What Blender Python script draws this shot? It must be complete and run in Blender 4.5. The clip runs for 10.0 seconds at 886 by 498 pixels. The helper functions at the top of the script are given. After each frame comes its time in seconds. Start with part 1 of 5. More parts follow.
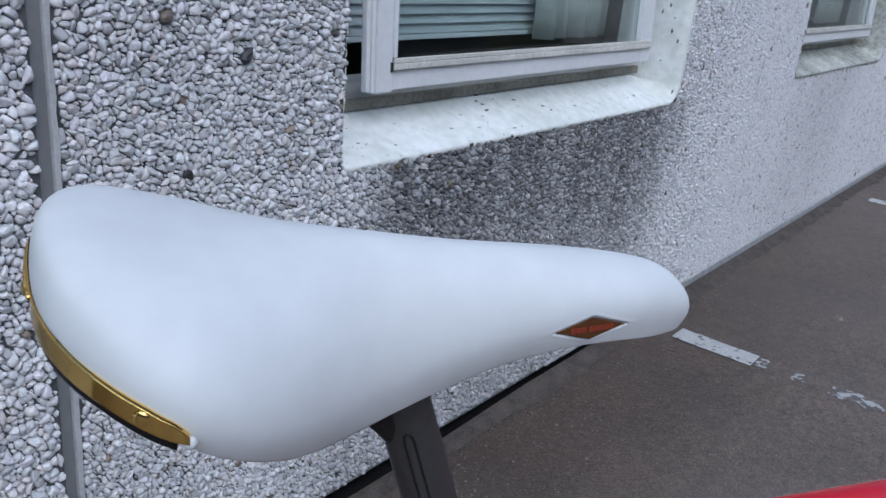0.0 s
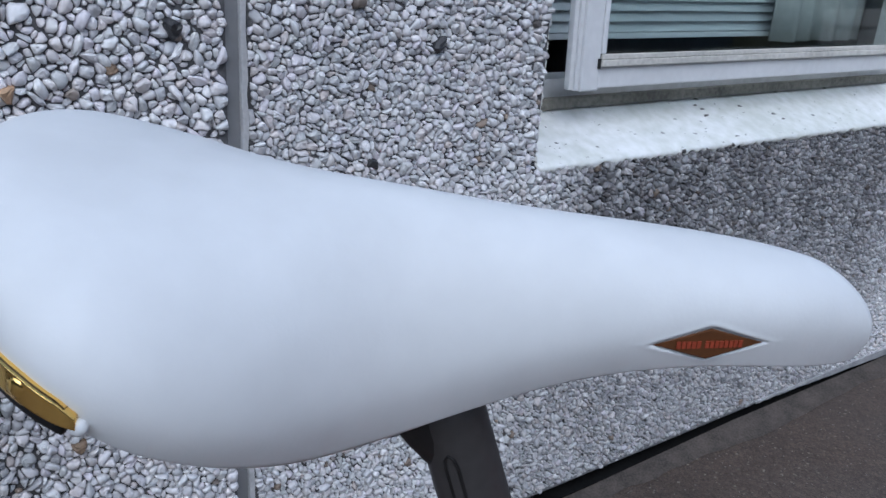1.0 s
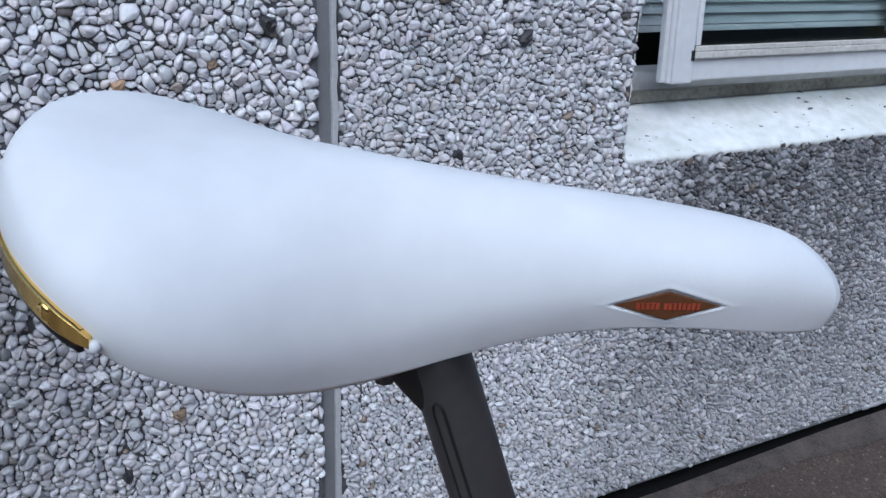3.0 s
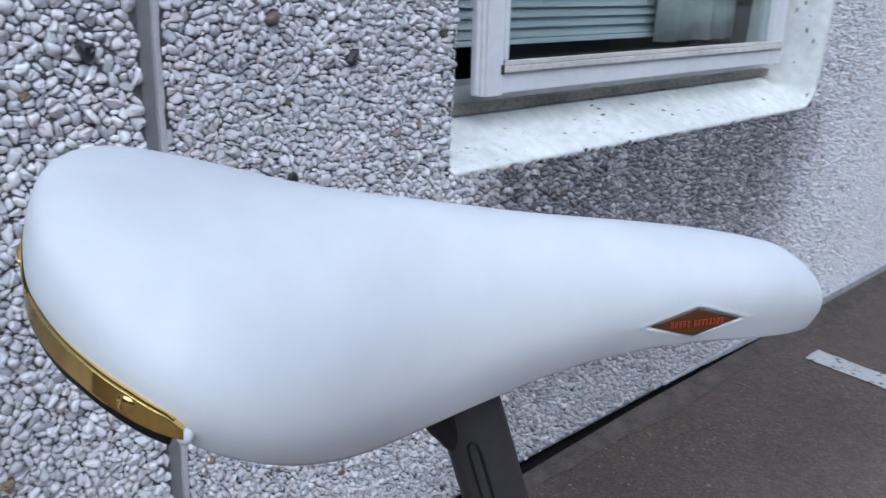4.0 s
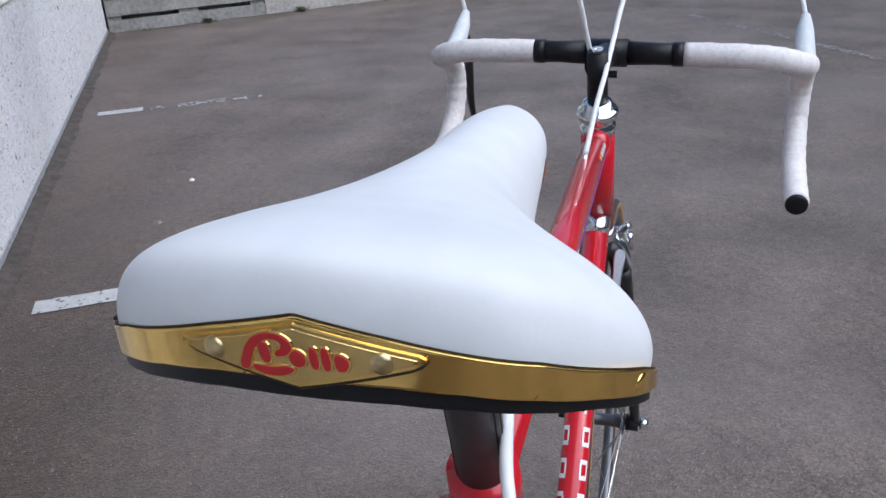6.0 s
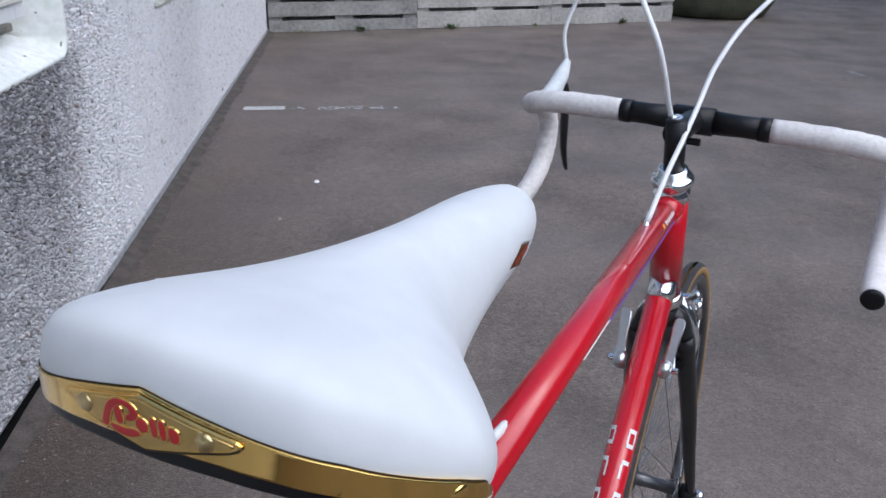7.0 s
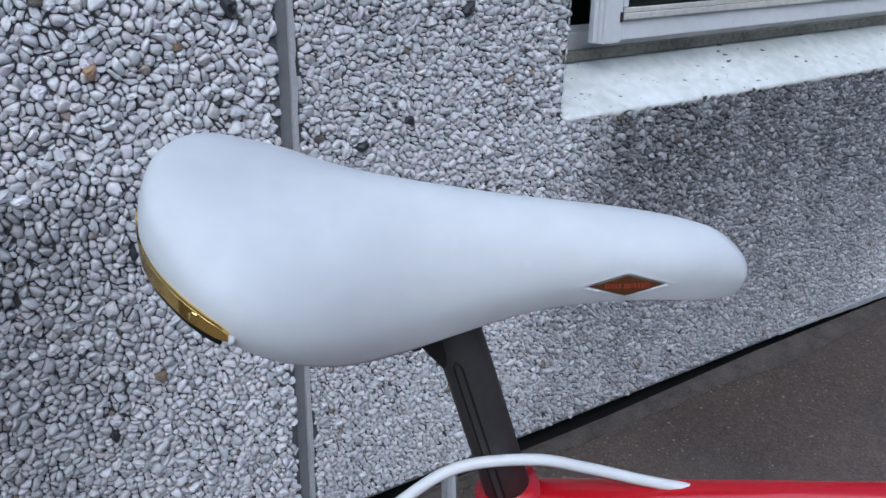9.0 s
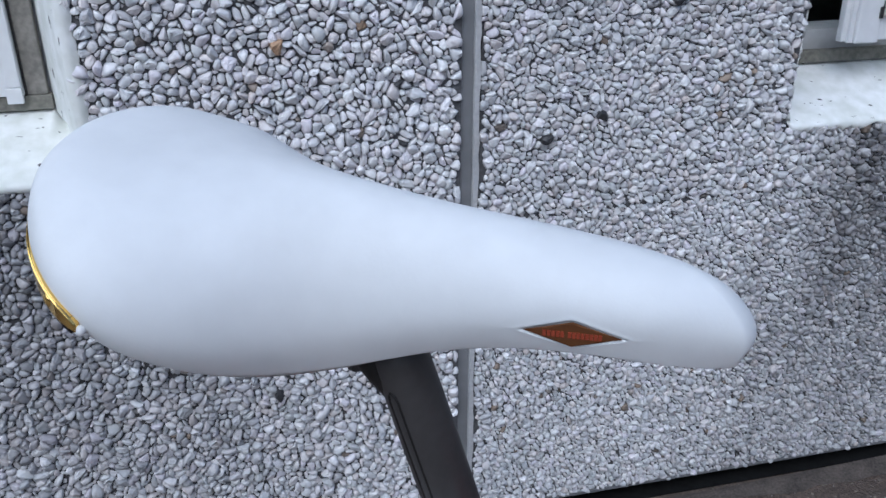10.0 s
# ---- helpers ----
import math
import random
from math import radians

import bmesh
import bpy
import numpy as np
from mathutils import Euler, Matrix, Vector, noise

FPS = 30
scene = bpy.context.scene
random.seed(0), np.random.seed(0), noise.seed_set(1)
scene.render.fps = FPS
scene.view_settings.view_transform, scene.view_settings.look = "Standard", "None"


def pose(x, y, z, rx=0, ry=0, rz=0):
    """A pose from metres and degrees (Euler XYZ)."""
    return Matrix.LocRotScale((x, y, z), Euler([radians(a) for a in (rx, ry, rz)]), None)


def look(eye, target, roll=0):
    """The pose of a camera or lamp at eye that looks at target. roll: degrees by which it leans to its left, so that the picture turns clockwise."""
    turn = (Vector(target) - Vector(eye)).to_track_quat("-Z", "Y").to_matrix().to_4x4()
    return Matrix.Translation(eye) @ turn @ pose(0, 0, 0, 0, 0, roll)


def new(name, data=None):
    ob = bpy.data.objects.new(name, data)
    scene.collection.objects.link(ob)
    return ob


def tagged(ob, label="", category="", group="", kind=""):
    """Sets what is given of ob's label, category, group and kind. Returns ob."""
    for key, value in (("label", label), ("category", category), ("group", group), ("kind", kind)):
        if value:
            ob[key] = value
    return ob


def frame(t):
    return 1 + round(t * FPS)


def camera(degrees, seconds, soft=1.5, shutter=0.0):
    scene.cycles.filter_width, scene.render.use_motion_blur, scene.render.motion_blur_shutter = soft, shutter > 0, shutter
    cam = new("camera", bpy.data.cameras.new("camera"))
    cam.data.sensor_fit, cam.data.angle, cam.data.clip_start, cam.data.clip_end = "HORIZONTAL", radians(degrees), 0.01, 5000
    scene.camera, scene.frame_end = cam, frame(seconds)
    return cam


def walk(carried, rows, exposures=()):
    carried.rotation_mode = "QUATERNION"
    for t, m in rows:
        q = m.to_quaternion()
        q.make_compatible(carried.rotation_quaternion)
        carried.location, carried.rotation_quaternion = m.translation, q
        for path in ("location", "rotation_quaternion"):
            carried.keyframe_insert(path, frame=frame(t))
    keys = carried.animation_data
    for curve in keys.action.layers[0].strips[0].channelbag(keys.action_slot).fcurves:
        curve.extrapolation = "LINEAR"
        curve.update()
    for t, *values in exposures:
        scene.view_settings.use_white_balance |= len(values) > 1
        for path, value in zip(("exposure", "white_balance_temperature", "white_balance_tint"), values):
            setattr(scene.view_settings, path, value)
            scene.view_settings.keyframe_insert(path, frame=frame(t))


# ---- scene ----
cam = camera(56.0, 10.0, shutter=0.09)
PATH = [
    (0, (-0.224, -0.157, 1.093), (1.261, 0.985, 0.393), 5.4),
    (0.3, (-0.2284, -0.1345, 1.0804), (1.1891, 1.0798, 0.362), 5.03),
    (0.5, (-0.217, -0.13, 1.074), (1.129, 1.161, 0.351), 4.9),
    (0.8, (-0.1639, -0.1354, 1.0542), (1.0301, 1.2976, 0.3326), 4.18),
    (1, (-0.131, -0.148, 1.055), (0.97, 1.362, 0.344), 4.0),
    (1.5, (-0.106, -0.157, 1.049), (0.837, 1.46, 0.343), 2.7),
    (2, (-0.106, -0.16, 1.047), (0.777, 1.478, 0.314), 2.2),
    (2.2, (-0.1, -0.166, 1.05), (0.771, 1.473, 0.306), 1.9),
    (3.3, (-0.124, -0.198, 1.058), (0.76, 1.442, 0.332), 2.7),
    (3.5, (-0.134, -0.192, 1.054), (0.781, 1.433, 0.334), 3.0),
    (4, (-0.178, -0.144, 1.063), (1.119, 1.217, 0.379), 3.0),
    (4.2, (-0.221, -0.094, 1.052), (1.358, 0.922, 0.362), 1.6),
    (4.5, (-0.284, -0.015, 1.07), (1.526, 0.366, 0.308), -1.3),
    (4.8, (-0.279, 0.061, 1.083), (1.558, -0.035, 0.298), -3.0),
    (5, (-0.272, 0.083, 1.082), (1.548, -0.188, 0.297), -3.2),
    (5.2, (-0.271, 0.102, 1.072), (1.523, -0.312, 0.29), -3.2),
    (6.3, (-0.259, 0.12, 1.068), (1.502, -0.366, 0.255), -3.2),
    (6.5, (-0.26, 0.113, 1.072), (1.511, -0.342, 0.262), -2.6),
    (6.8, (-0.2673, 0.0884, 1.0874), (1.5393, -0.2531, 0.3004), -0.84),
    (7, (-0.284, 0.056, 1.096), (1.553, -0.143, 0.331), 1.0),
    (7.3, (-0.279, 0.014, 1.093), (1.577, 0.157, 0.362), 1.9),
    (7.5, (-0.239, -0.019, 1.085), (1.578, 0.422, 0.374), 1.7),
    (7.8, (-0.1761, -0.0744, 1.0722), (1.4809, 0.8214, 0.3999), 1.27),
    (8, (-0.156, -0.11, 1.062), (1.359, 1.012, 0.394), 1.6),
    (8.3, (-0.152, -0.151, 1.0774), (1.1627, 1.1856, 0.3808), 1.57),
    (8.5, (-0.167, -0.19, 1.081), (1.054, 1.207, 0.335), 1.8),
    (8.8, (-0.1875, -0.2349, 1.0908), (0.8992, 1.2296, 0.2698), 1.79),
    (9, (-0.182, -0.244, 1.115), (0.807, 1.27, 0.262), 1.9),
    (9.3, (-0.1188, -0.2346, 1.11), (0.696, 1.3775, 0.2512), 0.96),
    (9.5, (-0.08, -0.239, 1.108), (0.598, 1.435, 0.248), 0.6),
    (10, (-0.036, -0.244, 1.1), (0.374, 1.503, 0.217), 0.1),
]
EXPOSURES = [(0, -0.08, 5400, 6), (2.2, 0.05, 5400, 6), (3.5, 0.15, 5350, 6), (4.2, 0.1, 5430, 6), (4.5, 0.14, 5560, 7), (4.8, 0.26, 5700, 8), (5.2, 0.33, 5720, 8), (6.5, 0.38, 5720, 8), (7.0, 0.28, 5680, 8), (8.0, -0.14, 5380, 5.5), (8.6, -0.15, 5360, 5.5), (9.0, -0.06, 5380, 5.5), (9.5, 0.05, 5400, 6), (10, 0.05, 5400, 6)]
walk(cam, [(t, look(eye, target, roll)) for t, eye, target, roll in PATH], EXPOSURES)

# ---- light ----
world = bpy.data.worlds.new("overcast_sky")
scene.world = world
world.use_nodes = True
wn = world.node_tree
sky = wn.nodes.new("ShaderNodeTexSky")
sky.sky_type, sky.sun_disc = "NISHITA", False
sky.sun_elevation, sky.sun_rotation = radians(52), radians(200)
sky.dust_density, sky.air_density = 3.0, 1.0
wn.links.new(sky.outputs[0], wn.nodes["Background"].inputs["Color"])
wn.nodes["Background"].inputs["Strength"].default_value = 0.15
sun_data = bpy.data.lights.new("sun", "SUN")
sun_data.energy, sun_data.angle, sun_data.color = 1.6, radians(70), (1.0, 0.98, 0.96)
sun = new("sun", sun_data)
sun.matrix_world = look((-4.8, -2.4, 6.4), (0.0, 0.0, 0.0))


# ---- materials ----
def mat(name, colour, rough=0.6, metal=0.0, amount=0.12, scale=8.0, fine=120.0, bump=0.1, bump_scale=200.0, tint=None, spec=0.5, coat=0.0):
    """A surface with two scales of variation of its colour and a fine relief."""
    m = bpy.data.materials.new(name)
    m.use_nodes = True
    nt = m.node_tree
    nd, ln = nt.nodes, nt.links
    bs = nd["Principled BSDF"]
    co = nd.new("ShaderNodeTexCoord")
    big, small = nd.new("ShaderNodeTexNoise"), nd.new("ShaderNodeTexNoise")
    big.inputs["Scale"].default_value, big.inputs["Detail"].default_value = scale, 5
    small.inputs["Scale"].default_value, small.inputs["Detail"].default_value = fine, 3
    add = nd.new("ShaderNodeMath")
    add.operation = "ADD"
    ramp = nd.new("ShaderNodeValToRGB")
    dark = [c * (1 - amount * 1.6) for c in colour] if tint is None else tint
    light = [min(1, c * (1 + amount)) for c in colour]
    ramp.color_ramp.elements[0].color, ramp.color_ramp.elements[1].color = (*dark, 1), (*light, 1)
    ramp.color_ramp.elements[0].position, ramp.color_ramp.elements[1].position = 0.35, 0.65
    half = nd.new("ShaderNodeMath")
    half.operation = "MULTIPLY"
    half.inputs[1].default_value = 0.5
    ln.new(co.outputs["Object"], big.inputs["Vector"])
    ln.new(co.outputs["Object"], small.inputs["Vector"])
    ln.new(big.outputs[0], add.inputs[0])
    ln.new(small.outputs[0], add.inputs[1])
    ln.new(add.outputs[0], half.inputs[0])
    ln.new(half.outputs[0], ramp.inputs[0])
    ln.new(ramp.outputs[0], bs.inputs["Base Color"])
    bs.inputs["Roughness"].default_value, bs.inputs["Metallic"].default_value = rough, metal
    bs.inputs["Specular IOR Level"].default_value = spec
    bs.inputs["Coat Weight"].default_value = coat
    bs.inputs["Coat Roughness"].default_value = 0.08
    if bump:
        bn, bp = nd.new("ShaderNodeTexNoise"), nd.new("ShaderNodeBump")
        bn.inputs["Scale"].default_value, bn.inputs["Detail"].default_value = bump_scale, 4
        bp.inputs["Strength"].default_value, bp.inputs["Distance"].default_value = bump, 0.002
        ln.new(co.outputs["Object"], bn.inputs["Vector"])
        ln.new(bn.outputs[0], bp.inputs["Height"])
        ln.new(bp.outputs[0], bs.inputs["Normal"])
    return m


def pebble_mat(name, per_object, tone=1.0, spread=1.0):
    """Grey river pebbles, each with its own tone; runoff under the sills has left them darker."""
    m = bpy.data.materials.new(name)
    m.use_nodes = True
    nt = m.node_tree
    nd, ln = nt.nodes, nt.links
    bs = nd["Principled BSDF"]
    if per_object:
        src = nd.new("ShaderNodeObjectInfo").outputs["Random"]
    else:
        src = nd.new("ShaderNodeNewGeometry").outputs["Random Per Island"]
    ramp = nd.new("ShaderNodeValToRGB")
    el = ramp.color_ramp.elements
    stops = [(0.0, (0.045, 0.045, 0.048)), (0.0022, (0.05, 0.05, 0.05)), (0.004, (0.28, 0.22, 0.17)), (0.009, (0.36, 0.36, 0.37))]
    for q, v, tone_of in ((0.10, 0.50, (1, 1, 1.03)), (0.20, 0.56, (1.03, 0.99, 1.0)), (0.30, 0.44, (0.98, 1, 1.04)), (0.40, 0.60, (1, 1, 1)), (0.50, 0.52, (1.05, 0.98, 0.97)), (0.60, 0.64, (1, 1, 1.02)),
                          (0.70, 0.47, (0.98, 1.0, 1.0)), (0.80, 0.57, (1.02, 0.97, 1.04)), (0.90, 0.66, (1, 1, 1)), (0.97, 0.58, (1, 1.01, 1.02))):
        stops.append((q, tuple((0.55 + (v - 0.55) * spread) * c for c in tone_of)))
    stops.append((1.0, (0.52, 0.47, 0.45)))
    el[0].position, el[0].color = stops[0][0], (*stops[0][1], 1)
    el[1].position, el[1].color = stops[-1][0], (*stops[-1][1], 1)
    for p, c in stops[1:-1]:
        el.new(p).color = (*c, 1)
    ln.new(src, ramp.inputs[0])
    geo = nd.new("ShaderNodeNewGeometry")
    grain = nd.new("ShaderNodeTexNoise")
    grain.inputs["Scale"].default_value, grain.inputs["Detail"].default_value = 160, 4
    ln.new(geo.outputs["Position"], grain.inputs["Vector"])
    gr = nd.new("ShaderNodeMapRange")
    gr.inputs[3].default_value, gr.inputs[4].default_value = 0.82 * tone, 1.12 * tone
    ln.new(grain.outputs[0], gr.inputs[0])
    mul = nd.new("ShaderNodeMix")
    mul.data_type, mul.blend_type = "RGBA", "MULTIPLY"
    mul.inputs[0].default_value = 1.0
    ln.new(ramp.outputs[0], mul.inputs[6])
    ln.new(gr.outputs[0], mul.inputs[7])
    stain = runoff(nd, ln, geo.outputs["Position"])
    mul2 = nd.new("ShaderNodeMix")
    mul2.data_type, mul2.blend_type = "RGBA", "MULTIPLY"
    own, much = nd.new("ShaderNodeMapRange"), nd.new("ShaderNodeMath")    # some stones have kept more of it than others
    own.inputs[3].default_value, own.inputs[4].default_value = 0.6, 1.4
    hop = nd.new("ShaderNodeMath")
    hop.operation = "PINGPONG"
    hop.inputs[1].default_value = 0.037
    ln.new(src, hop.inputs[0])
    own.inputs[2].default_value = 0.037
    ln.new(hop.outputs[0], own.inputs[0])
    much.operation, much.use_clamp = "MULTIPLY", True
    ln.new(stain, much.inputs[0])
    ln.new(own.outputs[0], much.inputs[1])
    ln.new(much.outputs[0], mul2.inputs[0])
    ln.new(mul.outputs[2], mul2.inputs[6])
    mul2.inputs[7].default_value = (0.25, 0.25, 0.255, 1)
    ln.new(mul2.outputs[2], bs.inputs["Base Color"])
    bs.inputs["Roughness"].default_value = 0.55
    bp = nd.new("ShaderNodeBump")
    bp.inputs["Strength"].default_value, bp.inputs["Distance"].default_value = 0.35, 0.002
    ln.new(grain.outputs[0], bp.inputs["Height"])
    ln.new(bp.outputs[0], bs.inputs["Normal"])
    return m


def runoff(nd, ln, position):
    """Dirt streaks below the sills of the windows: ragged columns that thin out downwards."""
    sep = nd.new("ShaderNodeSeparateXYZ")
    ln.new(position, sep.inputs[0])
    streak = nd.new("ShaderNodeTexNoise")
    mp = nd.new("ShaderNodeMapping")
    mp.inputs["Scale"].default_value = (7, 1, 1.6)
    ln.new(position, mp.inputs[0])
    ln.new(mp.outputs[0], streak.inputs["Vector"])
    streak.inputs["Scale"].default_value, streak.inputs["Detail"].default_value = 1.2, 5
    total = None

    def math_node(op, a, b):
        n = nd.new("ShaderNodeMath")
        n.operation = op
        for i, v in enumerate((a, b)):
            if isinstance(v, (int, float)):
                n.inputs[i].default_value = v
            else:
                ln.new(v, n.inputs[i])
        return n.outputs[0]

    def span(v, a, b, lo, hi):
        n = nd.new("ShaderNodeMapRange")
        n.interpolation_type = "SMOOTHSTEP"
        ln.new(v, n.inputs[0])
        for i, k in enumerate((a, b, lo, hi)):
            n.inputs[i + 1].default_value = k
        return n.outputs[0]

    wob = math_node("MULTIPLY", math_node("SUBTRACT", streak.outputs[0], 0.5), 0.35)
    x = math_node("ADD", math_node("ADD", sep.outputs[0], wob), math_node("MULTIPLY", math_node("SUBTRACT", 0.7, sep.outputs[2]), 0.28))    # it spreads as it runs down
    for x0, x1, much, ease, low, out in ((-1.7, -0.02, 0.85, 0.2, 0.45, 0.45), (0.72, 2.16, 1.0, 0.34, 0.48, 0.0), (3.1, 4.2, 0.25, 0.6, 0.5, 0.0)):
        band = math_node("MULTIPLY", span(x, x0, x0 + ease, 0, much), span(math_node("SUBTRACT", x, math_node("MULTIPLY", math_node("SUBTRACT", 0.7, sep.outputs[2]), out)), x1 - 0.25, x1 + 0.2, 1, 0))
        band = math_node("MULTIPLY", band, span(sep.outputs[2], 0.05, 0.68, low, 1.0))
        total = band if total is None else math_node("MAXIMUM", total, band)
    top = span(sep.outputs[2], 0.70, 0.72, 1.0, 0.0)
    return math_node("MULTIPLY", math_node("MULTIPLY", total, top), span(streak.outputs[0], 0.25, 0.75, 0.7, 1.0))


def asphalt_mat():
    m = mat("asphalt", (0.142, 0.113, 0.093), 0.66, 0, 0.36, 2.6, 320, 0.0, spec=0.5)
    nd, ln = m.node_tree.nodes, m.node_tree.links
    bs = nd["Principled BSDF"]
    co = nd.new("ShaderNodeTexCoord")
    vor, no = nd.new("ShaderNodeTexVoronoi"), nd.new("ShaderNodeTexNoise")
    vor.inputs["Scale"].default_value = 190
    no.inputs["Scale"].default_value, no.inputs["Detail"].default_value = 45, 8
    ln.new(co.outputs["Object"], vor.inputs["Vector"])
    ln.new(co.outputs["Object"], no.inputs["Vector"])
    add = nd.new("ShaderNodeMath")
    add.operation = "ADD"
    ln.new(vor.outputs[0], add.inputs[0])
    ln.new(no.outputs[0], add.inputs[1])
    bp = nd.new("ShaderNodeBump")
    bp.inputs["Strength"].default_value, bp.inputs["Distance"].default_value = 0.7, 0.004
    ln.new(add.outputs[0], bp.inputs["Height"])
    ln.new(bp.outputs[0], bs.inputs["Normal"])
    # pale grains, worn stones and dusty patches
    grains = nd.new("ShaderNodeTexVoronoi")
    grains.inputs["Scale"].default_value = 95
    ln.new(co.outputs["Object"], grains.inputs["Vector"])
    cut = nd.new("ShaderNodeMapRange")
    for i, v in enumerate((0.10, 0.16, 1.0, 0.0)):
        cut.inputs[i + 1].default_value = v
    ln.new(grains.outputs["Distance"], cut.inputs[0])
    pick = nd.new("ShaderNodeMath")
    pick.operation = "GREATER_THAN"
    pick.inputs[1].default_value = 0.62
    ln.new(grains.outputs["Color"], pick.inputs[0])
    both = nd.new("ShaderNodeMath")
    both.operation = "MULTIPLY"
    ln.new(cut.outputs[0], both.inputs[0])
    ln.new(pick.outputs[0], both.inputs[1])
    dust, dm = nd.new("ShaderNodeTexNoise"), nd.new("ShaderNodeMapRange")
    dust.inputs["Scale"].default_value, dust.inputs["Detail"].default_value = 1.2, 8
    ln.new(co.outputs["Object"], dust.inputs["Vector"])
    for i, v in enumerate((0.42, 0.70, 0.0, 0.45)):
        dm.inputs[i + 1].default_value = v
    ln.new(dust.outputs[0], dm.inputs[0])
    mott, mr, mm = nd.new("ShaderNodeTexNoise"), nd.new("ShaderNodeMapRange"), nd.new("ShaderNodeMix")
    mott.inputs["Scale"].default_value, mott.inputs["Detail"].default_value, mott.inputs["Roughness"].default_value = 24, 10, 0.8
    ln.new(co.outputs["Object"], mott.inputs["Vector"])
    for i, v in enumerate((0.3, 0.7, 0.62, 1.38)):
        mr.inputs[i + 1].default_value = v
    ln.new(mott.outputs[0], mr.inputs[0])
    mm.data_type, mm.blend_type = "RGBA", "MULTIPLY"
    mm.inputs[0].default_value = 1.0
    ln.new(bs.inputs["Base Color"].links[0].from_socket, mm.inputs[6])
    ln.new(mr.outputs[0], mm.inputs[7])
    vr, mv = nd.new("ShaderNodeMapRange"), nd.new("ShaderNodeMix")    # every grain of the asphalt has its own tone
    for i, v in enumerate((0.0, 1.0, 0.55, 1.5)):
        vr.inputs[i + 1].default_value = v
    ln.new(vor.outputs["Color"], vr.inputs[0])
    mv.data_type, mv.blend_type = "RGBA", "MULTIPLY"
    mv.inputs[0].default_value = 1.0
    ln.new(mm.outputs[2], mv.inputs[6])
    ln.new(vr.outputs[0], mv.inputs[7])
    old = mv.outputs[2]
    m1, m2 = nd.new("ShaderNodeMix"), nd.new("ShaderNodeMix")
    m1.data_type = m2.data_type = "RGBA"
    ln.new(dm.outputs[0], m1.inputs[0])
    ln.new(old, m1.inputs[6])
    m1.inputs[7].default_value = (0.20, 0.172, 0.155, 1)
    ln.new(both.outputs[0], m2.inputs[0])
    ln.new(m1.outputs[2], m2.inputs[6])
    m2.inputs[7].default_value = (0.34, 0.32, 0.30, 1)
    # brown dirt trodden into the asphalt in a ragged band beside the building
    geo, sep, edge = nd.new("ShaderNodeNewGeometry"), nd.new("ShaderNodeSeparateXYZ"), nd.new("ShaderNodeTexNoise")
    ln.new(geo.outputs["Position"], sep.inputs[0])
    edge.inputs["Scale"].default_value, edge.inputs["Detail"].default_value = 2.6, 7
    ln.new(geo.outputs["Position"], edge.inputs["Vector"])
    wob = nd.new("ShaderNodeMath")
    wob.operation = "MULTIPLY_ADD"
    wob.inputs[1].default_value = 0.9
    ln.new(edge.outputs[0], wob.inputs[0])
    ln.new(sep.outputs[1], wob.inputs[2])
    across, along, dirt = nd.new("ShaderNodeMapRange"), nd.new("ShaderNodeMapRange"), nd.new("ShaderNodeMath")
    for n, vals in ((across, (0.55, 1.15, 0.0, 0.75)), (along, (1.6, 4.5, 1.0, 0.35))):
        for i, v in enumerate(vals):
            n.inputs[i + 1].default_value = v
    ln.new(wob.outputs[0], across.inputs[0])
    ln.new(sep.outputs[0], along.inputs[0])
    dirt.operation = "MULTIPLY"
    ln.new(across.outputs[0], dirt.inputs[0])
    ln.new(along.outputs[0], dirt.inputs[1])
    m3 = nd.new("ShaderNodeMix")
    m3.data_type, m3.blend_type = "RGBA", "MULTIPLY"
    m3.inputs[7].default_value = (0.46, 0.39, 0.34, 1)
    ln.new(dirt.outputs[0], m3.inputs[0])
    ln.new(m1.outputs[2], m3.inputs[6])
    ln.new(m3.outputs[2], m2.inputs[6])
    ln.new(m2.outputs[2], bs.inputs["Base Color"])
    return m


def worn_paint(name, colour, holes):
    """Road paint that has worn through in places down to the asphalt."""
    m = mat(name, colour, 0.7, 0, 0.12, 9, 90, 0.3, 300)
    nd, ln = m.node_tree.nodes, m.node_tree.links
    bs = nd["Principled BSDF"]
    co, no, cut = nd.new("ShaderNodeTexCoord"), nd.new("ShaderNodeTexNoise"), nd.new("ShaderNodeMapRange")
    no.inputs["Scale"].default_value, no.inputs["Detail"].default_value = 38, 9
    ln.new(co.outputs["Object"], no.inputs["Vector"])
    ln.new(no.outputs[0], cut.inputs[0])
    cut.inputs[1].default_value, cut.inputs[2].default_value = holes, holes + 0.05
    mx = nd.new("ShaderNodeMix")
    mx.data_type = "RGBA"
    ln.new(cut.outputs[0], mx.inputs[0])
    mx.inputs[6].default_value = (0.115, 0.10, 0.092, 1)
    ln.new(bs.inputs["Base Color"].links[0].from_socket, mx.inputs[7])
    ln.new(mx.outputs[2], bs.inputs["Base Color"])
    return m


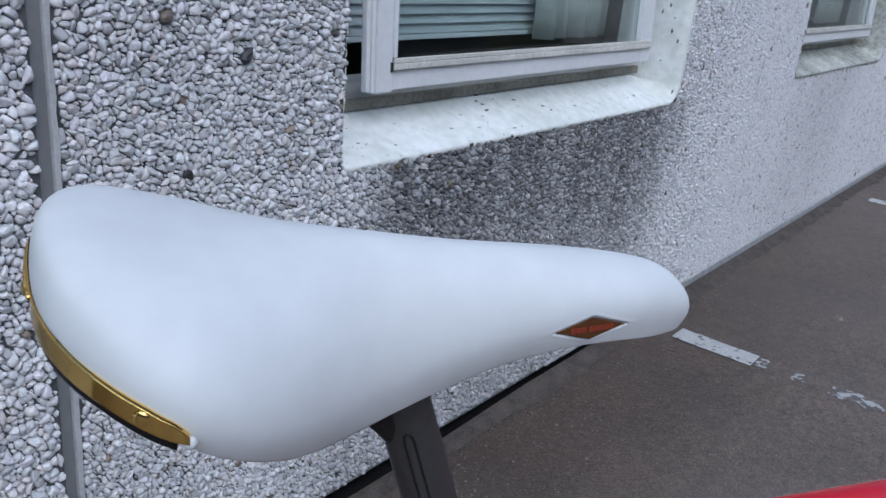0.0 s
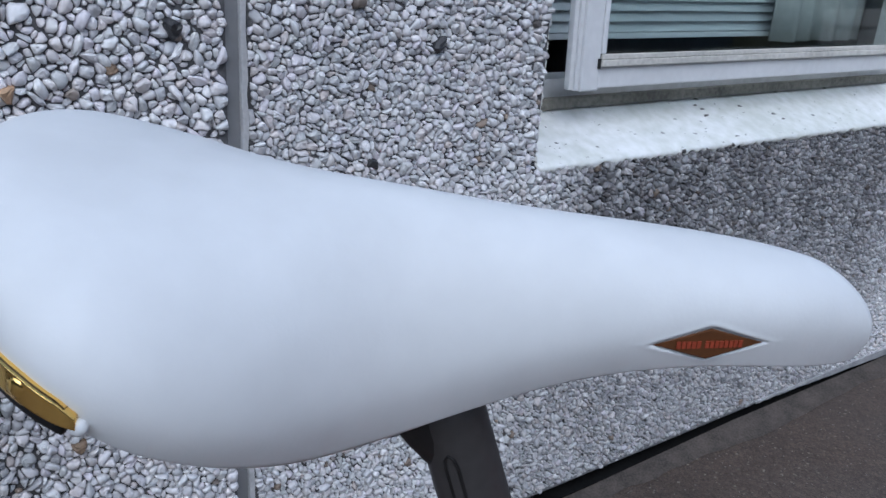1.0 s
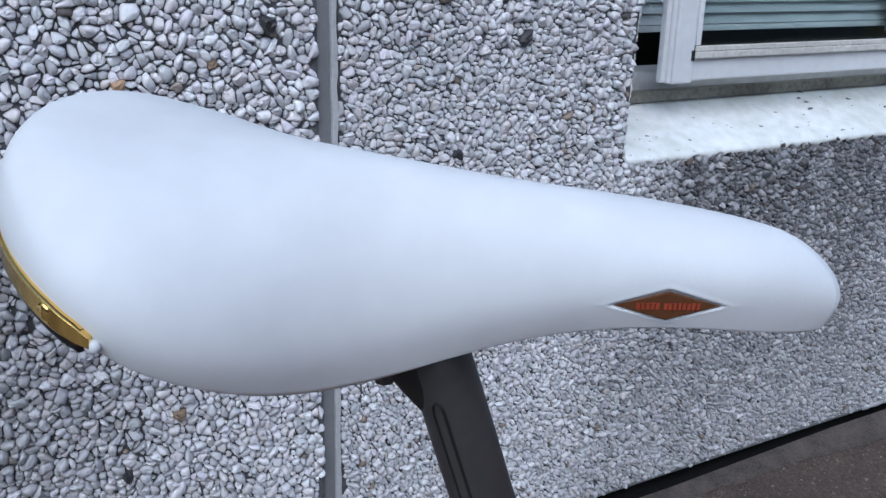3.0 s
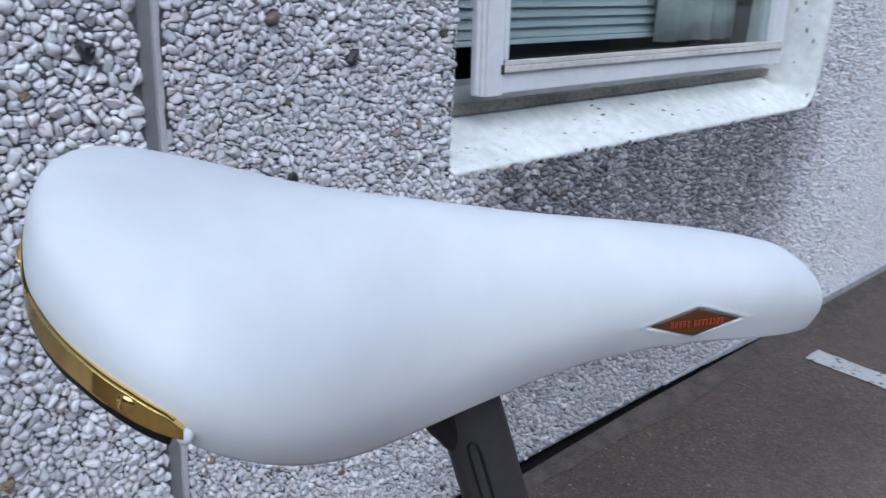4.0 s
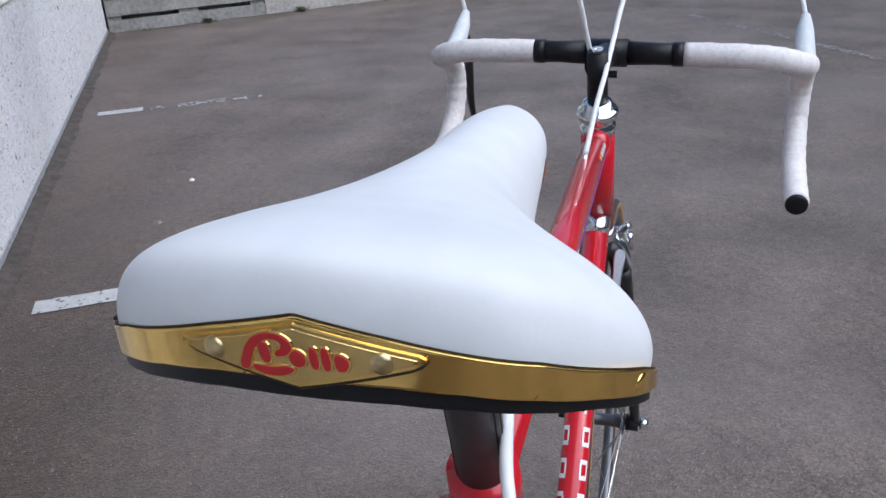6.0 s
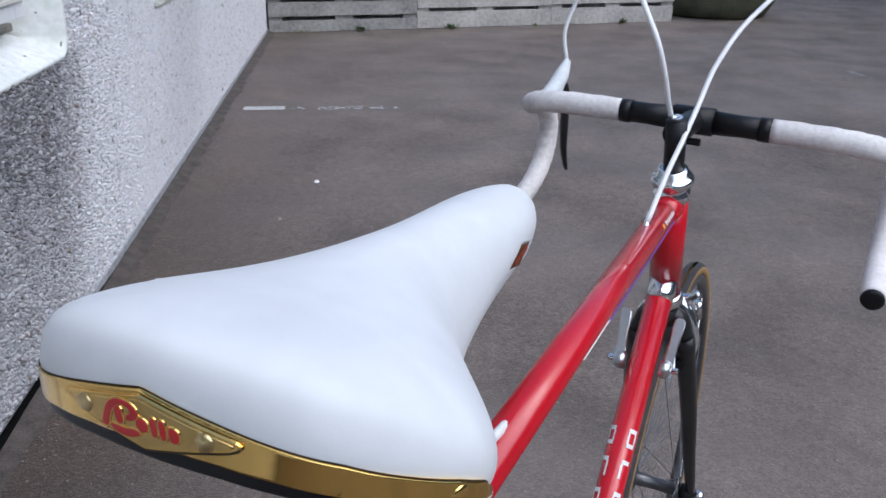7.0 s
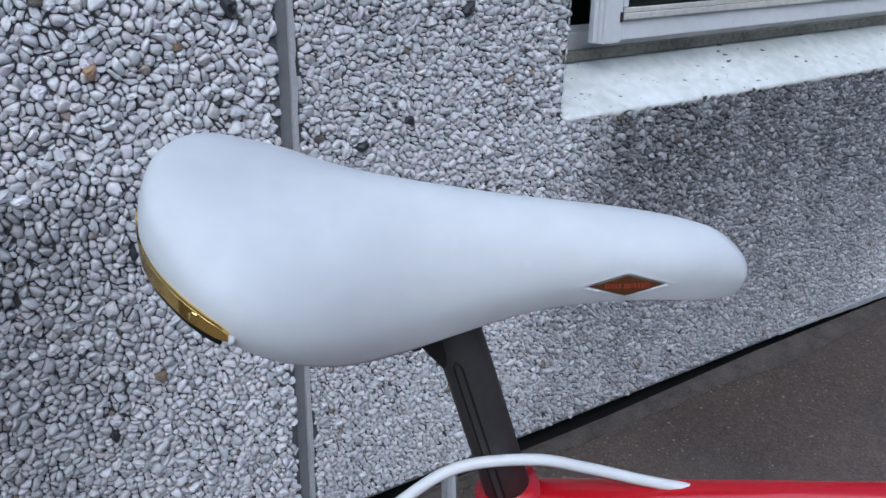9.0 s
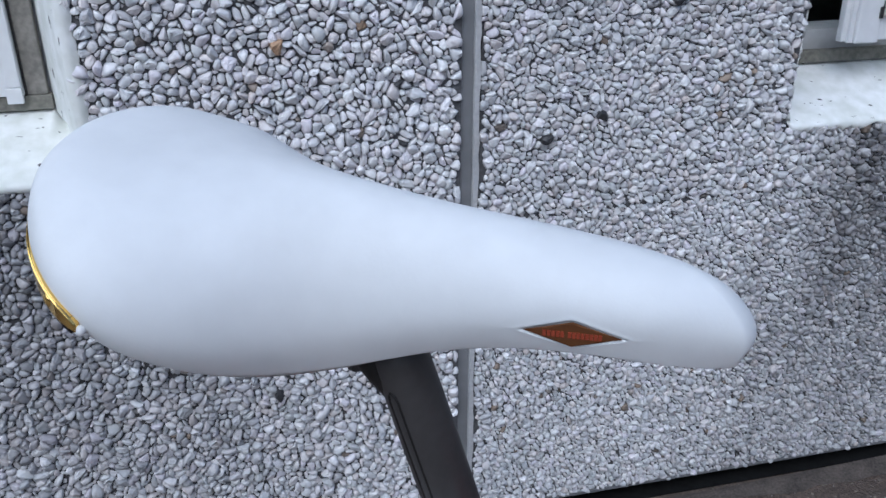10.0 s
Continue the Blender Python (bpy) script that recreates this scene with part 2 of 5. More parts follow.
def specked(m, colour, scale, size, stretch=(1, 1, 1), share=0.8):
    """Adds scattered specks of dirt to a material."""
    nd, ln = m.node_tree.nodes, m.node_tree.links
    bs = nd["Principled BSDF"]
    co, mp, vo, no = (nd.new(k) for k in ("ShaderNodeTexCoord", "ShaderNodeMapping", "ShaderNodeTexVoronoi", "ShaderNodeTexNoise"))
    mp.inputs["Scale"].default_value = stretch
    vo.inputs["Scale"].default_value = scale
    no.inputs["Scale"].default_value, no.inputs["Detail"].default_value = scale * 2.2, 3
    ln.new(co.outputs["Object"], mp.inputs[0])
    ln.new(mp.outputs[0], no.inputs["Vector"])
    dis = nd.new("ShaderNodeMix")
    dis.data_type = "RGBA"
    dis.inputs[0].default_value = 0.02
    ln.new(mp.outputs[0], dis.inputs[6])
    ln.new(no.outputs["Color"], dis.inputs[7])
    ln.new(dis.outputs[2], vo.inputs["Vector"])
    cut, pick, both = nd.new("ShaderNodeMapRange"), nd.new("ShaderNodeMath"), nd.new("ShaderNodeMath")
    for i, v in enumerate((size * 0.7, size, 1.0, 0.0)):
        cut.inputs[i + 1].default_value = v
    ln.new(vo.outputs["Distance"], cut.inputs[0])
    pick.operation, both.operation = "GREATER_THAN", "MULTIPLY"
    pick.inputs[1].default_value = share
    ln.new(vo.outputs["Color"], pick.inputs[0])
    ln.new(cut.outputs[0], both.inputs[0])
    ln.new(pick.outputs[0], both.inputs[1])
    mx = nd.new("ShaderNodeMix")
    mx.data_type = "RGBA"
    ln.new(both.outputs[0], mx.inputs[0])
    ln.new(bs.inputs["Base Color"].links[0].from_socket, mx.inputs[6])
    mx.inputs[7].default_value = (*colour, 1)
    ln.new(mx.outputs[2], bs.inputs["Base Color"])
    return m


M_ASPHALT = asphalt_mat()
M_PAINT = worn_paint("road_paint", (0.46, 0.46, 0.45), 0.36)
M_PAINT_WORN = worn_paint("worn_road_paint", (0.42, 0.42, 0.41), 0.50)
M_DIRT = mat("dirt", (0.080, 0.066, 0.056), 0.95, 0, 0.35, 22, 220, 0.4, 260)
M_PEBBLE = pebble_mat("pebbles", False, 1.30)
M_PEBBLE_PALE = pebble_mat("paler_pebbles", False, 1.36, 0.4)
M_PEBBLE_FINE = pebble_mat("finer_pebbles", False, 1.19)
M_PEBBLE_ONE = pebble_mat("single_pebble", True, 1.19)
M_MORTAR = mat("mortar", (0.10, 0.10, 0.104), 0.9, 0, 0.25, 20, 220, 0.8, 90)
_n, _l = M_MORTAR.node_tree.nodes, M_MORTAR.node_tree.links    # the same runoff on the mortar
_g, _m = _n.new("ShaderNodeNewGeometry"), _n.new("ShaderNodeMix")
_m.data_type, _m.blend_type = "RGBA", "MULTIPLY"
_l.new(runoff(_n, _l, _g.outputs["Position"]), _m.inputs[0])
_l.new(_n["Principled BSDF"].inputs["Base Color"].links[0].from_socket, _m.inputs[6])
_m.inputs[7].default_value = (0.25, 0.25, 0.25, 1)
_l.new(_m.outputs[2], _n["Principled BSDF"].inputs["Base Color"])
M_CONCRETE = mat("concrete_edge", (0.50, 0.50, 0.50), 0.85, 0, 0.1, 12, 160, 0.4, 150)
M_LIP = mat("concrete_lip", (0.17, 0.17, 0.175), 0.9, 0, 0.25, 30, 260, 0.6, 160)
M_FOOT = mat("panel_foot", (0.36, 0.36, 0.365), 0.85, 0, 0.22, 30, 240, 0.5, 160)
M_SEALANT = mat("sealant", (0.21, 0.215, 0.225), 0.6, 0, 0.06, 6, 60, 0.05, 60)
# near black: the gap's shade is put into the colour
M_SHADOWGAP = mat("gap_shade_black", (0.008, 0.008, 0.008), 0.95, 0, 0.2, 20, 100, 0.2, 80, spec=0.1)
M_SILL = specked(mat("sill_paint", (0.83, 0.84, 0.83), 0.6, 0, 0.05, 5, 40, 0.06, 60, tint=(0.66, 0.68, 0.63)), (0.06, 0.055, 0.05), 30, 0.22, (1.0, 2.0, 1.0), 0.72)
specked(M_SILL, (0.12, 0.115, 0.10), 62, 0.20, (1.0, 2.4, 1.0), 0.80)
M_SILL_DIRTY = specked(mat("dirty_sill_paint", (0.50, 0.51, 0.47), 0.75, 0, 0.2, 6, 50, 0.3, 60, tint=(0.22, 0.22, 0.18)), (0.06, 0.055, 0.05), 40, 0.22, (1.0, 2.0, 1.0), 0.7)
M_FRAME = mat("frame_paint", (0.76, 0.77, 0.78), 0.35, 0, 0.04, 6, 60, 0.05, 80)
# frame paint again, darkened to put the recess's shade into the colour
M_FRAME_SHADED = mat("shaded_frame", (0.55, 0.56, 0.57), 0.5, 0, 0.08, 8, 60, 0.05, 80)
M_BEAD = mat("glazing_bead", (0.64, 0.62, 0.57), 0.6, 0, 0.15, 9, 120, 0.2, 120)
M_SEAL = mat("weathered_strip", (0.24, 0.225, 0.20), 0.8, 0, 0.25, 14, 120, 0.3, 120)
M_DRIP = mat("dirty_drip_strip", (0.22, 0.212, 0.18), 0.8, 0, 0.3, 12, 120, 0.3, 120)
M_GASKET = mat("gasket", (0.02, 0.02, 0.02), 0.6)
M_BLIND = mat("blind", (0.50, 0.54, 0.57), 0.45, 0, 0.05, 5, 60, 0.0)
M_CURTAIN = mat("curtain", (0.37, 0.39, 0.385), 0.9, 0, 0.1, 6, 80, 0.1, 200)
# dark grey puts the room's dimness into the colour
M_ROOM_DARK = mat("dark_room_wall", (0.16, 0.16, 0.16), 0.9, 0, 0.1, 3, 30, 0.0)
M_WOOD = mat("weathered_wood", (0.40, 0.375, 0.345), 0.85, 0, 0.3, 3.0, 30, 0.5, 60, tint=(0.28, 0.26, 0.24))
M_WOOD_OLD = mat("dark_weathered_wood", (0.27, 0.26, 0.24), 0.85, 0, 0.3, 3.0, 30, 0.5, 60, tint=(0.16, 0.16, 0.15))
M_RENDER = mat("plain_render", (0.20, 0.185, 0.17), 0.9, 0, 0.1, 2, 40, 0.2, 60)
M_LEATHER = mat("white_leather", (0.645, 0.66, 0.672), 0.55, 0, 0.035, 17, 60, 0.035, 700, spec=0.22)
specked(M_LEATHER, (0.53, 0.535, 0.53), 46, 0.16, (1.0, 2.2, 1.0), 0.90)
M_GOLD = mat("brass_plate", (0.93, 0.63, 0.19), 0.11, 1.0, 0.05, 30, 300, 0.02, 120)
# dark brown for crevice lines; the shade there is put into the colour
M_CREVICE_LINE = mat("crevice_line", (0.075, 0.048, 0.022), 0.7, 0, 0.3, 40, 300, 0.1, 200)
M_GOLD_OLD = mat("tarnished_brass", (0.66, 0.52, 0.27), 0.3, 1.0, 0.15, 60, 400, 0.1, 300)
M_GOLD_WORN = mat("worn_brass", (0.85, 0.60, 0.22), 0.22, 1.0, 0.08, 60, 400, 0.05, 300)
specked(M_GOLD, (0.10, 0.06, 0.02), 210, 0.20, (1, 1, 1), 0.83)
M_BADGE = mat("bronze_badge", (0.15, 0.060, 0.022), 0.5, 0.5, 0.1, 60, 300, 0.05, 400)
M_RED_ENAMEL = mat("red_enamel", (0.42, 0.015, 0.016), 0.3, 0, 0.05, 40, 200, 0.0)
M_RUST = mat("rust_red_enamel", (0.26, 0.042, 0.016), 0.5, 0, 0.1, 60, 300, 0.0)
M_BLACK = mat("black_plastic", (0.010, 0.010, 0.011), 0.42, 0, 0.1, 20, 200, 0.05, 300, spec=0.25)
M_CHROME = mat("chrome", (0.78, 0.79, 0.80), 0.12, 1.0, 0.03, 30, 200, 0.0)
M_ALLOY = mat("alloy", (0.60, 0.61, 0.62), 0.3, 1.0, 0.06, 30, 300, 0.03, 300)
M_POST = mat("grey_alloy", (0.060, 0.056, 0.056), 0.5, 0.35, 0.08, 25, 200, 0.03, 300)
M_FLUTE = mat("dark_grey_alloy", (0.016, 0.015, 0.015), 0.55, 0.4, 0.1, 25, 200, 0.03, 300)
M_RED = mat("red_paint", (0.50, 0.006, 0.016), 0.26, 0, 0.05, 12, 200, 0.0, spec=0.35, coat=0.6)
M_TAPE = mat("white_tape", (0.70, 0.665, 0.645), 0.75, 0, 0.10, 18, 200, 0.25, 500)
M_CABLE = mat("white_cable", (0.80, 0.80, 0.80), 0.35, 0, 0.04, 12, 100, 0.0)
M_HOOD = mat("hood_rubber", (0.60, 0.63, 0.64), 0.6, 0, 0.06, 20, 200, 0.1, 300)
M_RUBBER = mat("tyre_rubber", (0.035, 0.034, 0.034), 0.8, 0, 0.2, 30, 200, 0.2, 300)
M_TAN = mat("tan_sidewall", (0.33, 0.20, 0.08), 0.75, 0, 0.12, 30, 300, 0.2, 500)
M_RIM = mat("grey_rim", (0.13, 0.13, 0.135), 0.35, 0.8, 0.08, 20, 200, 0.0)
M_FORK = mat("dark_fork_metal", (0.035, 0.034, 0.035), 0.35, 0.5, 0.1, 20, 200, 0.0)
M_STEEL = mat("spoke_steel", (0.55, 0.55, 0.55), 0.3, 1.0, 0.05, 20, 100, 0.0)
M_DECAL = mat("white_decal", (0.78, 0.77, 0.76), 0.35, 0, 0.04, 20, 100, 0.0)
M_DECAL_BLUE = mat("violet_decal", (0.10, 0.07, 0.30), 0.35, 0, 0.06, 20, 100, 0.0)
M_DECAL_YELLOW = mat("yellow_decal", (0.75, 0.35, 0.03), 0.35, 0, 0.06, 20, 100, 0.0)
M_MOSS = mat("moss_green_tank", (0.10, 0.10, 0.06), 0.8, 0, 0.3, 5, 60, 0.4, 60)
M_LEAF = mat("weed_leaves", (0.08, 0.11, 0.035), 0.7, 0, 0.3, 12, 60, 0.1, 100)
M_LITTER = mat("litter", (0.22, 0.195, 0.16), 0.85, 0, 0.35, 30, 90, 0.2, 100)
M_GLASS = bpy.data.materials.new("window_glass")
M_GLASS.use_nodes = True
_b = M_GLASS.node_tree.nodes["Principled BSDF"]
_b.inputs["Base Color"].default_value = (0.80, 0.88, 0.86, 1)
_b.inputs["Transmission Weight"].default_value, _b.inputs["Roughness"].default_value, _b.inputs["IOR"].default_value = 1.0, 0.02, 1.5


# ---- mesh helpers ----
def obj(name, bm, material, parent=None, label="", smooth=False):
    """Links a bmesh as one mesh object."""
    me = bpy.data.meshes.new(name)
    bmesh.ops.recalc_face_normals(bm, faces=bm.faces)
    if smooth:
        for f in bm.faces:
            f.smooth = True
    bm.to_mesh(me)
    bm.free()
    for m in material if isinstance(material, (list, tuple)) else (material,):
        me.materials.append(m)
    ob = new(name, me)
    if parent is not None:
        ob.parent = parent
    if label:
        ob["label"] = label
    return ob


def part(name, bm, material, parent, label="", smooth=False):
    return obj(name, bm, material, parent, label, smooth)


def box(x0, x1, y0, y1, z0, z1, bevel=0.0, bm=None):
    bm = bm or bmesh.new()
    vs = [bm.verts.new(p) for p in ((x0, y0, z0), (x1, y0, z0), (x1, y1, z0), (x0, y1, z0), (x0, y0, z1), (x1, y0, z1), (x1, y1, z1), (x0, y1, z1))]
    fs = [bm.faces.new([vs[i] for i in q]) for q in ((3, 2, 1, 0), (4, 5, 6, 7), (0, 1, 5, 4), (1, 2, 6, 5), (2, 3, 7, 6), (3, 0, 4, 7))]
    if bevel:
        es = list({e for f in fs for e in f.edges})
        bmesh.ops.bevel(bm, geom=es, offset=bevel, segments=2, profile=0.6, affect="EDGES")
    return bm


def grid_faces(bm, rows, closed=False):
    """Faces between rows of vertices."""
    for a, b in zip(rows[:-1], rows[1:]):
        n = len(a)
        for i in range(n if closed else n - 1):
            j = (i + 1) % n
            bm.faces.new((a[i], a[j], b[j], b[i]))


def curve_points(pts, n):
    """A smooth run of points through the given ones."""
    P = [Vector(p) for p in pts]
    P = [P[0] * 2 - P[1]] + P + [P[-1] * 2 - P[-2]]
    out = []
    for i in range(1, len(P) - 2):
        p0, p1, p2, p3 = P[i - 1:i + 3]
        for k in range(n):
            u = k / n
            out.append(0.5 * ((2 * p1) + (p2 - p0) * u + (2 * p0 - 5 * p1 + 4 * p2 - p3) * u * u + (3 * p1 - p0 - 3 * p2 + p3) * u ** 3))
    return out + [P[-2]]


def sweep(pts, radius, sides=16, bm=None, cap=True, smooth_n=0, flat=1.0, turn=None):
    """A round bar along points; radius may be one number or one for each point."""
    bm = bm or bmesh.new()
    P = curve_points(pts, smooth_n) if smooth_n else [Vector(p) for p in pts]
    R = [radius] * len(P) if isinstance(radius, (int, float)) else list(np.interp(np.linspace(0, 1, len(P)), np.linspace(0, 1, len(radius)), radius))
    rows, up = [], None
    for i, p in enumerate(P):
        d = (P[min(i + 1, len(P) - 1)] - P[max(i - 1, 0)]).normalized()
        if up is None:
            up = d.orthogonal().normalized() if turn is None else Vector(turn)
        up = (up - d * up.dot(d)).normalized()
        side = d.cross(up)
        rows.append([bm.verts.new(p + (up * math.cos(a) + side * math.sin(a) * flat) * R[i]) for a in (2 * math.pi * k / sides for k in range(sides))])
    grid_faces(bm, rows, closed=True)
    if cap:
        bm.faces.new(rows[0])
        bm.faces.new(rows[-1])
    return bm


def lathe(profile, axis_from, axis_to, sides=24, bm=None):
    """Turns a profile of (distance along, radius) round an axis."""
    a, b = Vector(axis_from), Vector(axis_to)
    d = (b - a).normalized()
    u = d.orthogonal().normalized()
    v = d.cross(u)
    bm = bm or bmesh.new()
    rows = [[bm.verts.new(a + d * s + (u * math.cos(t) + v * math.sin(t)) * max(r, 1e-5)) for t in (2 * math.pi * k / sides for k in range(sides))] for s, r in profile]
    grid_faces(bm, rows, closed=True)
    bm.faces.new(rows[0])
    bm.faces.new(rows[-1])
    return bm


def empty(name, m, label, category, group="", kind=""):
    e = new(name)
    e.matrix_world = m
    e.empty_display_size = 0.1
    return tagged(e, label, category, group, kind)


# ---- ground ----
bm = bmesh.new()
rings = [[bm.verts.new((3 + r * math.cos(2 * math.pi * k / 48), -1 + r * math.sin(2 * math.pi * k / 48), 0)) for k in range(48)] for r in (2, 8, 30, 120, 900)]
grid_faces(bm, rings, closed=True)
bm.faces.new(rings[0])
tagged(obj("ground", bm, M_ASPHALT), "worn dark grey asphalt yard with pale grains", "ground", kind="structure")


def ragged_strip(x0, x1, y0, y1, step, wobble, z, keep=1.0):
    """A flat strip along y with uneven edges, laid just above the asphalt; keep thins it out to patches."""
    b = bmesh.new()
    n = max(2, int(abs(y1 - y0) / step))
    last = None
    for i in range(n + 1):
        y = y0 + (y1 - y0) * i / n
        a = x0 + random.uniform(-wobble, wobble)
        c = x1 + random.uniform(-wobble, wobble)
        row = [b.verts.new((a, y, z)), b.verts.new(((a + c) / 2, y, z + 0.001)), b.verts.new((c, y, z))]
        if last and random.random() < keep:
            b.faces.new((last[0], row[0], row[1], last[1]))
            b.faces.new((last[1], row[1], row[2], last[2]))
        last = row
    return b


def bay_line(x, width, y_solid, y_end):
    e = empty("road_marking", pose(0, 0, 0), "worn white painted parking line on asphalt", "road marking", "parking lines", "structure")
    part("paint", ragged_strip(x, x + width, y_solid[0], y_solid[1], 0.03, 0.003, 0.003), M_PAINT, e)
    part("worn_paint", ragged_strip(x + 0.012, x + width - 0.012, y_solid[1] - 0.004, y_end, 0.035, 0.014, 0.002, 0.7), M_PAINT_WORN, e)


bay_line(2.075, 0.085, (0.692, 0.445), -0.02)
bay_line(4.455, 0.085, (0.694, 0.46), -0.2)
e = empty("road_marking", pose(0, 0, 0), "faint old white line almost worn away", "road marking", "parking lines", "structure")
part("worn_paint", ragged_strip(-3.62, -3.55, 3.6, 5.6, 0.05, 0.015, 0.002, 0.7), worn_paint("faded_road_paint", (0.26, 0.25, 0.24), 0.5), e).matrix_basis = pose(0, 0, 0, 0, 0, 90) @ Matrix.Scale(-1, 4, (0, 1, 0))

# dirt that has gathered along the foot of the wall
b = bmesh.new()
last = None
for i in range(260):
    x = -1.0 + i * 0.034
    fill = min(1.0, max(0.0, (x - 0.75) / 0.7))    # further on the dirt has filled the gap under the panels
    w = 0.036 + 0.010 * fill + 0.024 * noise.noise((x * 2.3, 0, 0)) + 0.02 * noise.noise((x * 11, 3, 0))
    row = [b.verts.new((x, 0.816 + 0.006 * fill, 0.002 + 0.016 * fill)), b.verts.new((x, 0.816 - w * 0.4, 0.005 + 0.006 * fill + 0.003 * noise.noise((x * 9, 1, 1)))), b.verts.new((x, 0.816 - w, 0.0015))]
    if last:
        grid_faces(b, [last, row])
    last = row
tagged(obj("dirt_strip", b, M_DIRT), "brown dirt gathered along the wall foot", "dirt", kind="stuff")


def litter_mesh(n, xs, ys, size):
    b = bmesh.new()
    for _ in range(n):
        x, y = random.uniform(*xs), random.uniform(*ys)
        r = random.uniform(*size)
        a0 = random.uniform(0, 6.3)
        k = random.choice((4, 5, 6))
        ring = [b.verts.new((x + r * math.cos(a0 + 2 * math.pi * i / k) * random.uniform(0.6, 1.2), y + r * math.sin(a0 + 2 * math.pi * i / k) * random.uniform(0.4, 1.0), 0.0005)) for i in range(k)]
        top = b.verts.new((x, y, r * random.uniform(0.3, 0.7)))
        for i in range(k):
            b.faces.new((ring[i], ring[(i + 1) % k], top))
    return b


tagged(obj("grit", litter_mesh(2200, (-0.5, 7.3), (0.60, 0.82), (0.0008, 0.0045)), M_LITTER), "small stones and grit by the wall foot", "grit", kind="stuff")
tagged(obj("grit", litter_mesh(420, (0.3, 7.0), (-3.2, 0.6), (0.0015, 0.006)), M_LITTER), "scattered pale grit on the asphalt", "grit", kind="stuff")
tagged(obj("paper_scrap", litter_mesh(1, (3.12, 3.13), (0.22, 0.23), (0.018, 0.019)), M_DECAL), "small white paper scrap on the asphalt", "litter")
tagged(obj("dry_leaf", litter_mesh(1, (2.67, 2.68), (0.355, 0.36), (0.022, 0.024)), M_LITTER), "pale dry leaf on the asphalt", "leaf")

# ---- the wall with its windows ----
WALL_Y, FACE_Y = 0.835, 0.828
SILL_Z, HEAD_Z, TOP_Z = 0.702, 1.95, 2.75
OPENINGS = [(-1.60, -0.243), (0.757, 2.108), (3.20, 4.555)]
JOINTS = [0.2425]
XS_CUT = sorted({-3.0, 9.0, *[v for o in OPENINGS for v in o], *[j for k in JOINTS for j in (k, k + 0.0275)]})
ZS_CUT = [0.034, SILL_Z, HEAD_Z, TOP_Z]
bm = bmesh.new()
for xa, xb in zip(XS_CUT[:-1], XS_CUT[1:]):
    if any(abs(xa - j) < 1e-6 for j in JOINTS):
        continue
    for za, zb in zip(ZS_CUT[:-1], ZS_CUT[1:]):
        if za == SILL_Z and any(o[0] - 1e-6 <= xa and xb <= o[1] + 1e-6 for o in OPENINGS):
            continue
        box(xa, xb, WALL_Y, 1.10, za, zb, bm=bm)
wall = tagged(obj("wall_north", bm, M_MORTAR), "precast wall panels faced with grey exposed pebbles", "wall", kind="structure")
# strip and plinth coloured black to stand in for shade under the panels
part("gap_floor", box(-3, 9, 0.8245, 0.90, -0.05, 0.003), M_SHADOWGAP, wall, "black strip painted as shade at the wall foot")
part("plinth", box(-3, 9, 0.90, 1.10, -0.05, 0.03), M_SHADOWGAP, wall, "recess under the panels, its shade painted black")
for j in JOINTS:
    part("sealant", box(j, j + 0.0175, 0.838, 1.0, 0.032, TOP_Z), M_SEALANT, wall, "joint sealant")
    b = bmesh.new()
    rows = []
    for i in range(160):
        z = 0.032 + (TOP_Z - 0.032) * i / 159
        w = 0.0012 * noise.noise((z * 30, j, 0)) + 0.0008 * noise.noise((z * 110, j, 4))
        rows.append([b.verts.new(p) for p in ((j + 0.0175, 0.848, z), (j + 0.0177 + w, 0.8312, z), (j + 0.0185 + w, 0.8302, z), (j + 0.0255 + w * 2, 0.8305, z), (j + 0.0275, 0.84, z))])
    grid_faces(b, rows)
    part("panel_edge", b, M_CONCRETE, wall, "pale bare concrete panel edge", smooth=False)


part("foot_lip", box(-3.0, 0.242, 0.8305, 0.8349, 0.0305, 0.0365, 0.001), M_LIP, wall, "thin grey concrete lip at the foot of a panel")
part("foot_lip", box(0.2705, 1.55, 0.8305, 0.8349, 0.0305, 0.0365, 0.001), M_LIP, wall, "thin grey concrete lip at the foot of a panel")
b = bmesh.new()    # further on the panel reaches down almost to the dirt
rows = []
for i in range(420):
    x = 1.551 + (9.0 - 1.551) * (i / 419) ** 1.6
    z = 0.0335 - 0.0215 * min(1.0, (x - 1.551) / 0.7) + 0.003 * noise.noise((x * 13, 2, 0)) + 0.002 * noise.noise((x * 47, 5, 0))
    rows.append([b.verts.new(q) for q in ((x, 0.834, 0.0385), (x, 0.8268, 0.0375), (x, 0.8262, z + 0.002), (x, 0.8275, z), (x, 0.86, z + 0.001), (x, 0.86, 0.0335))])
grid_faces(b, rows)
part("panel_foot", b, M_FOOT, wall, "pale worn foot of the far panel")


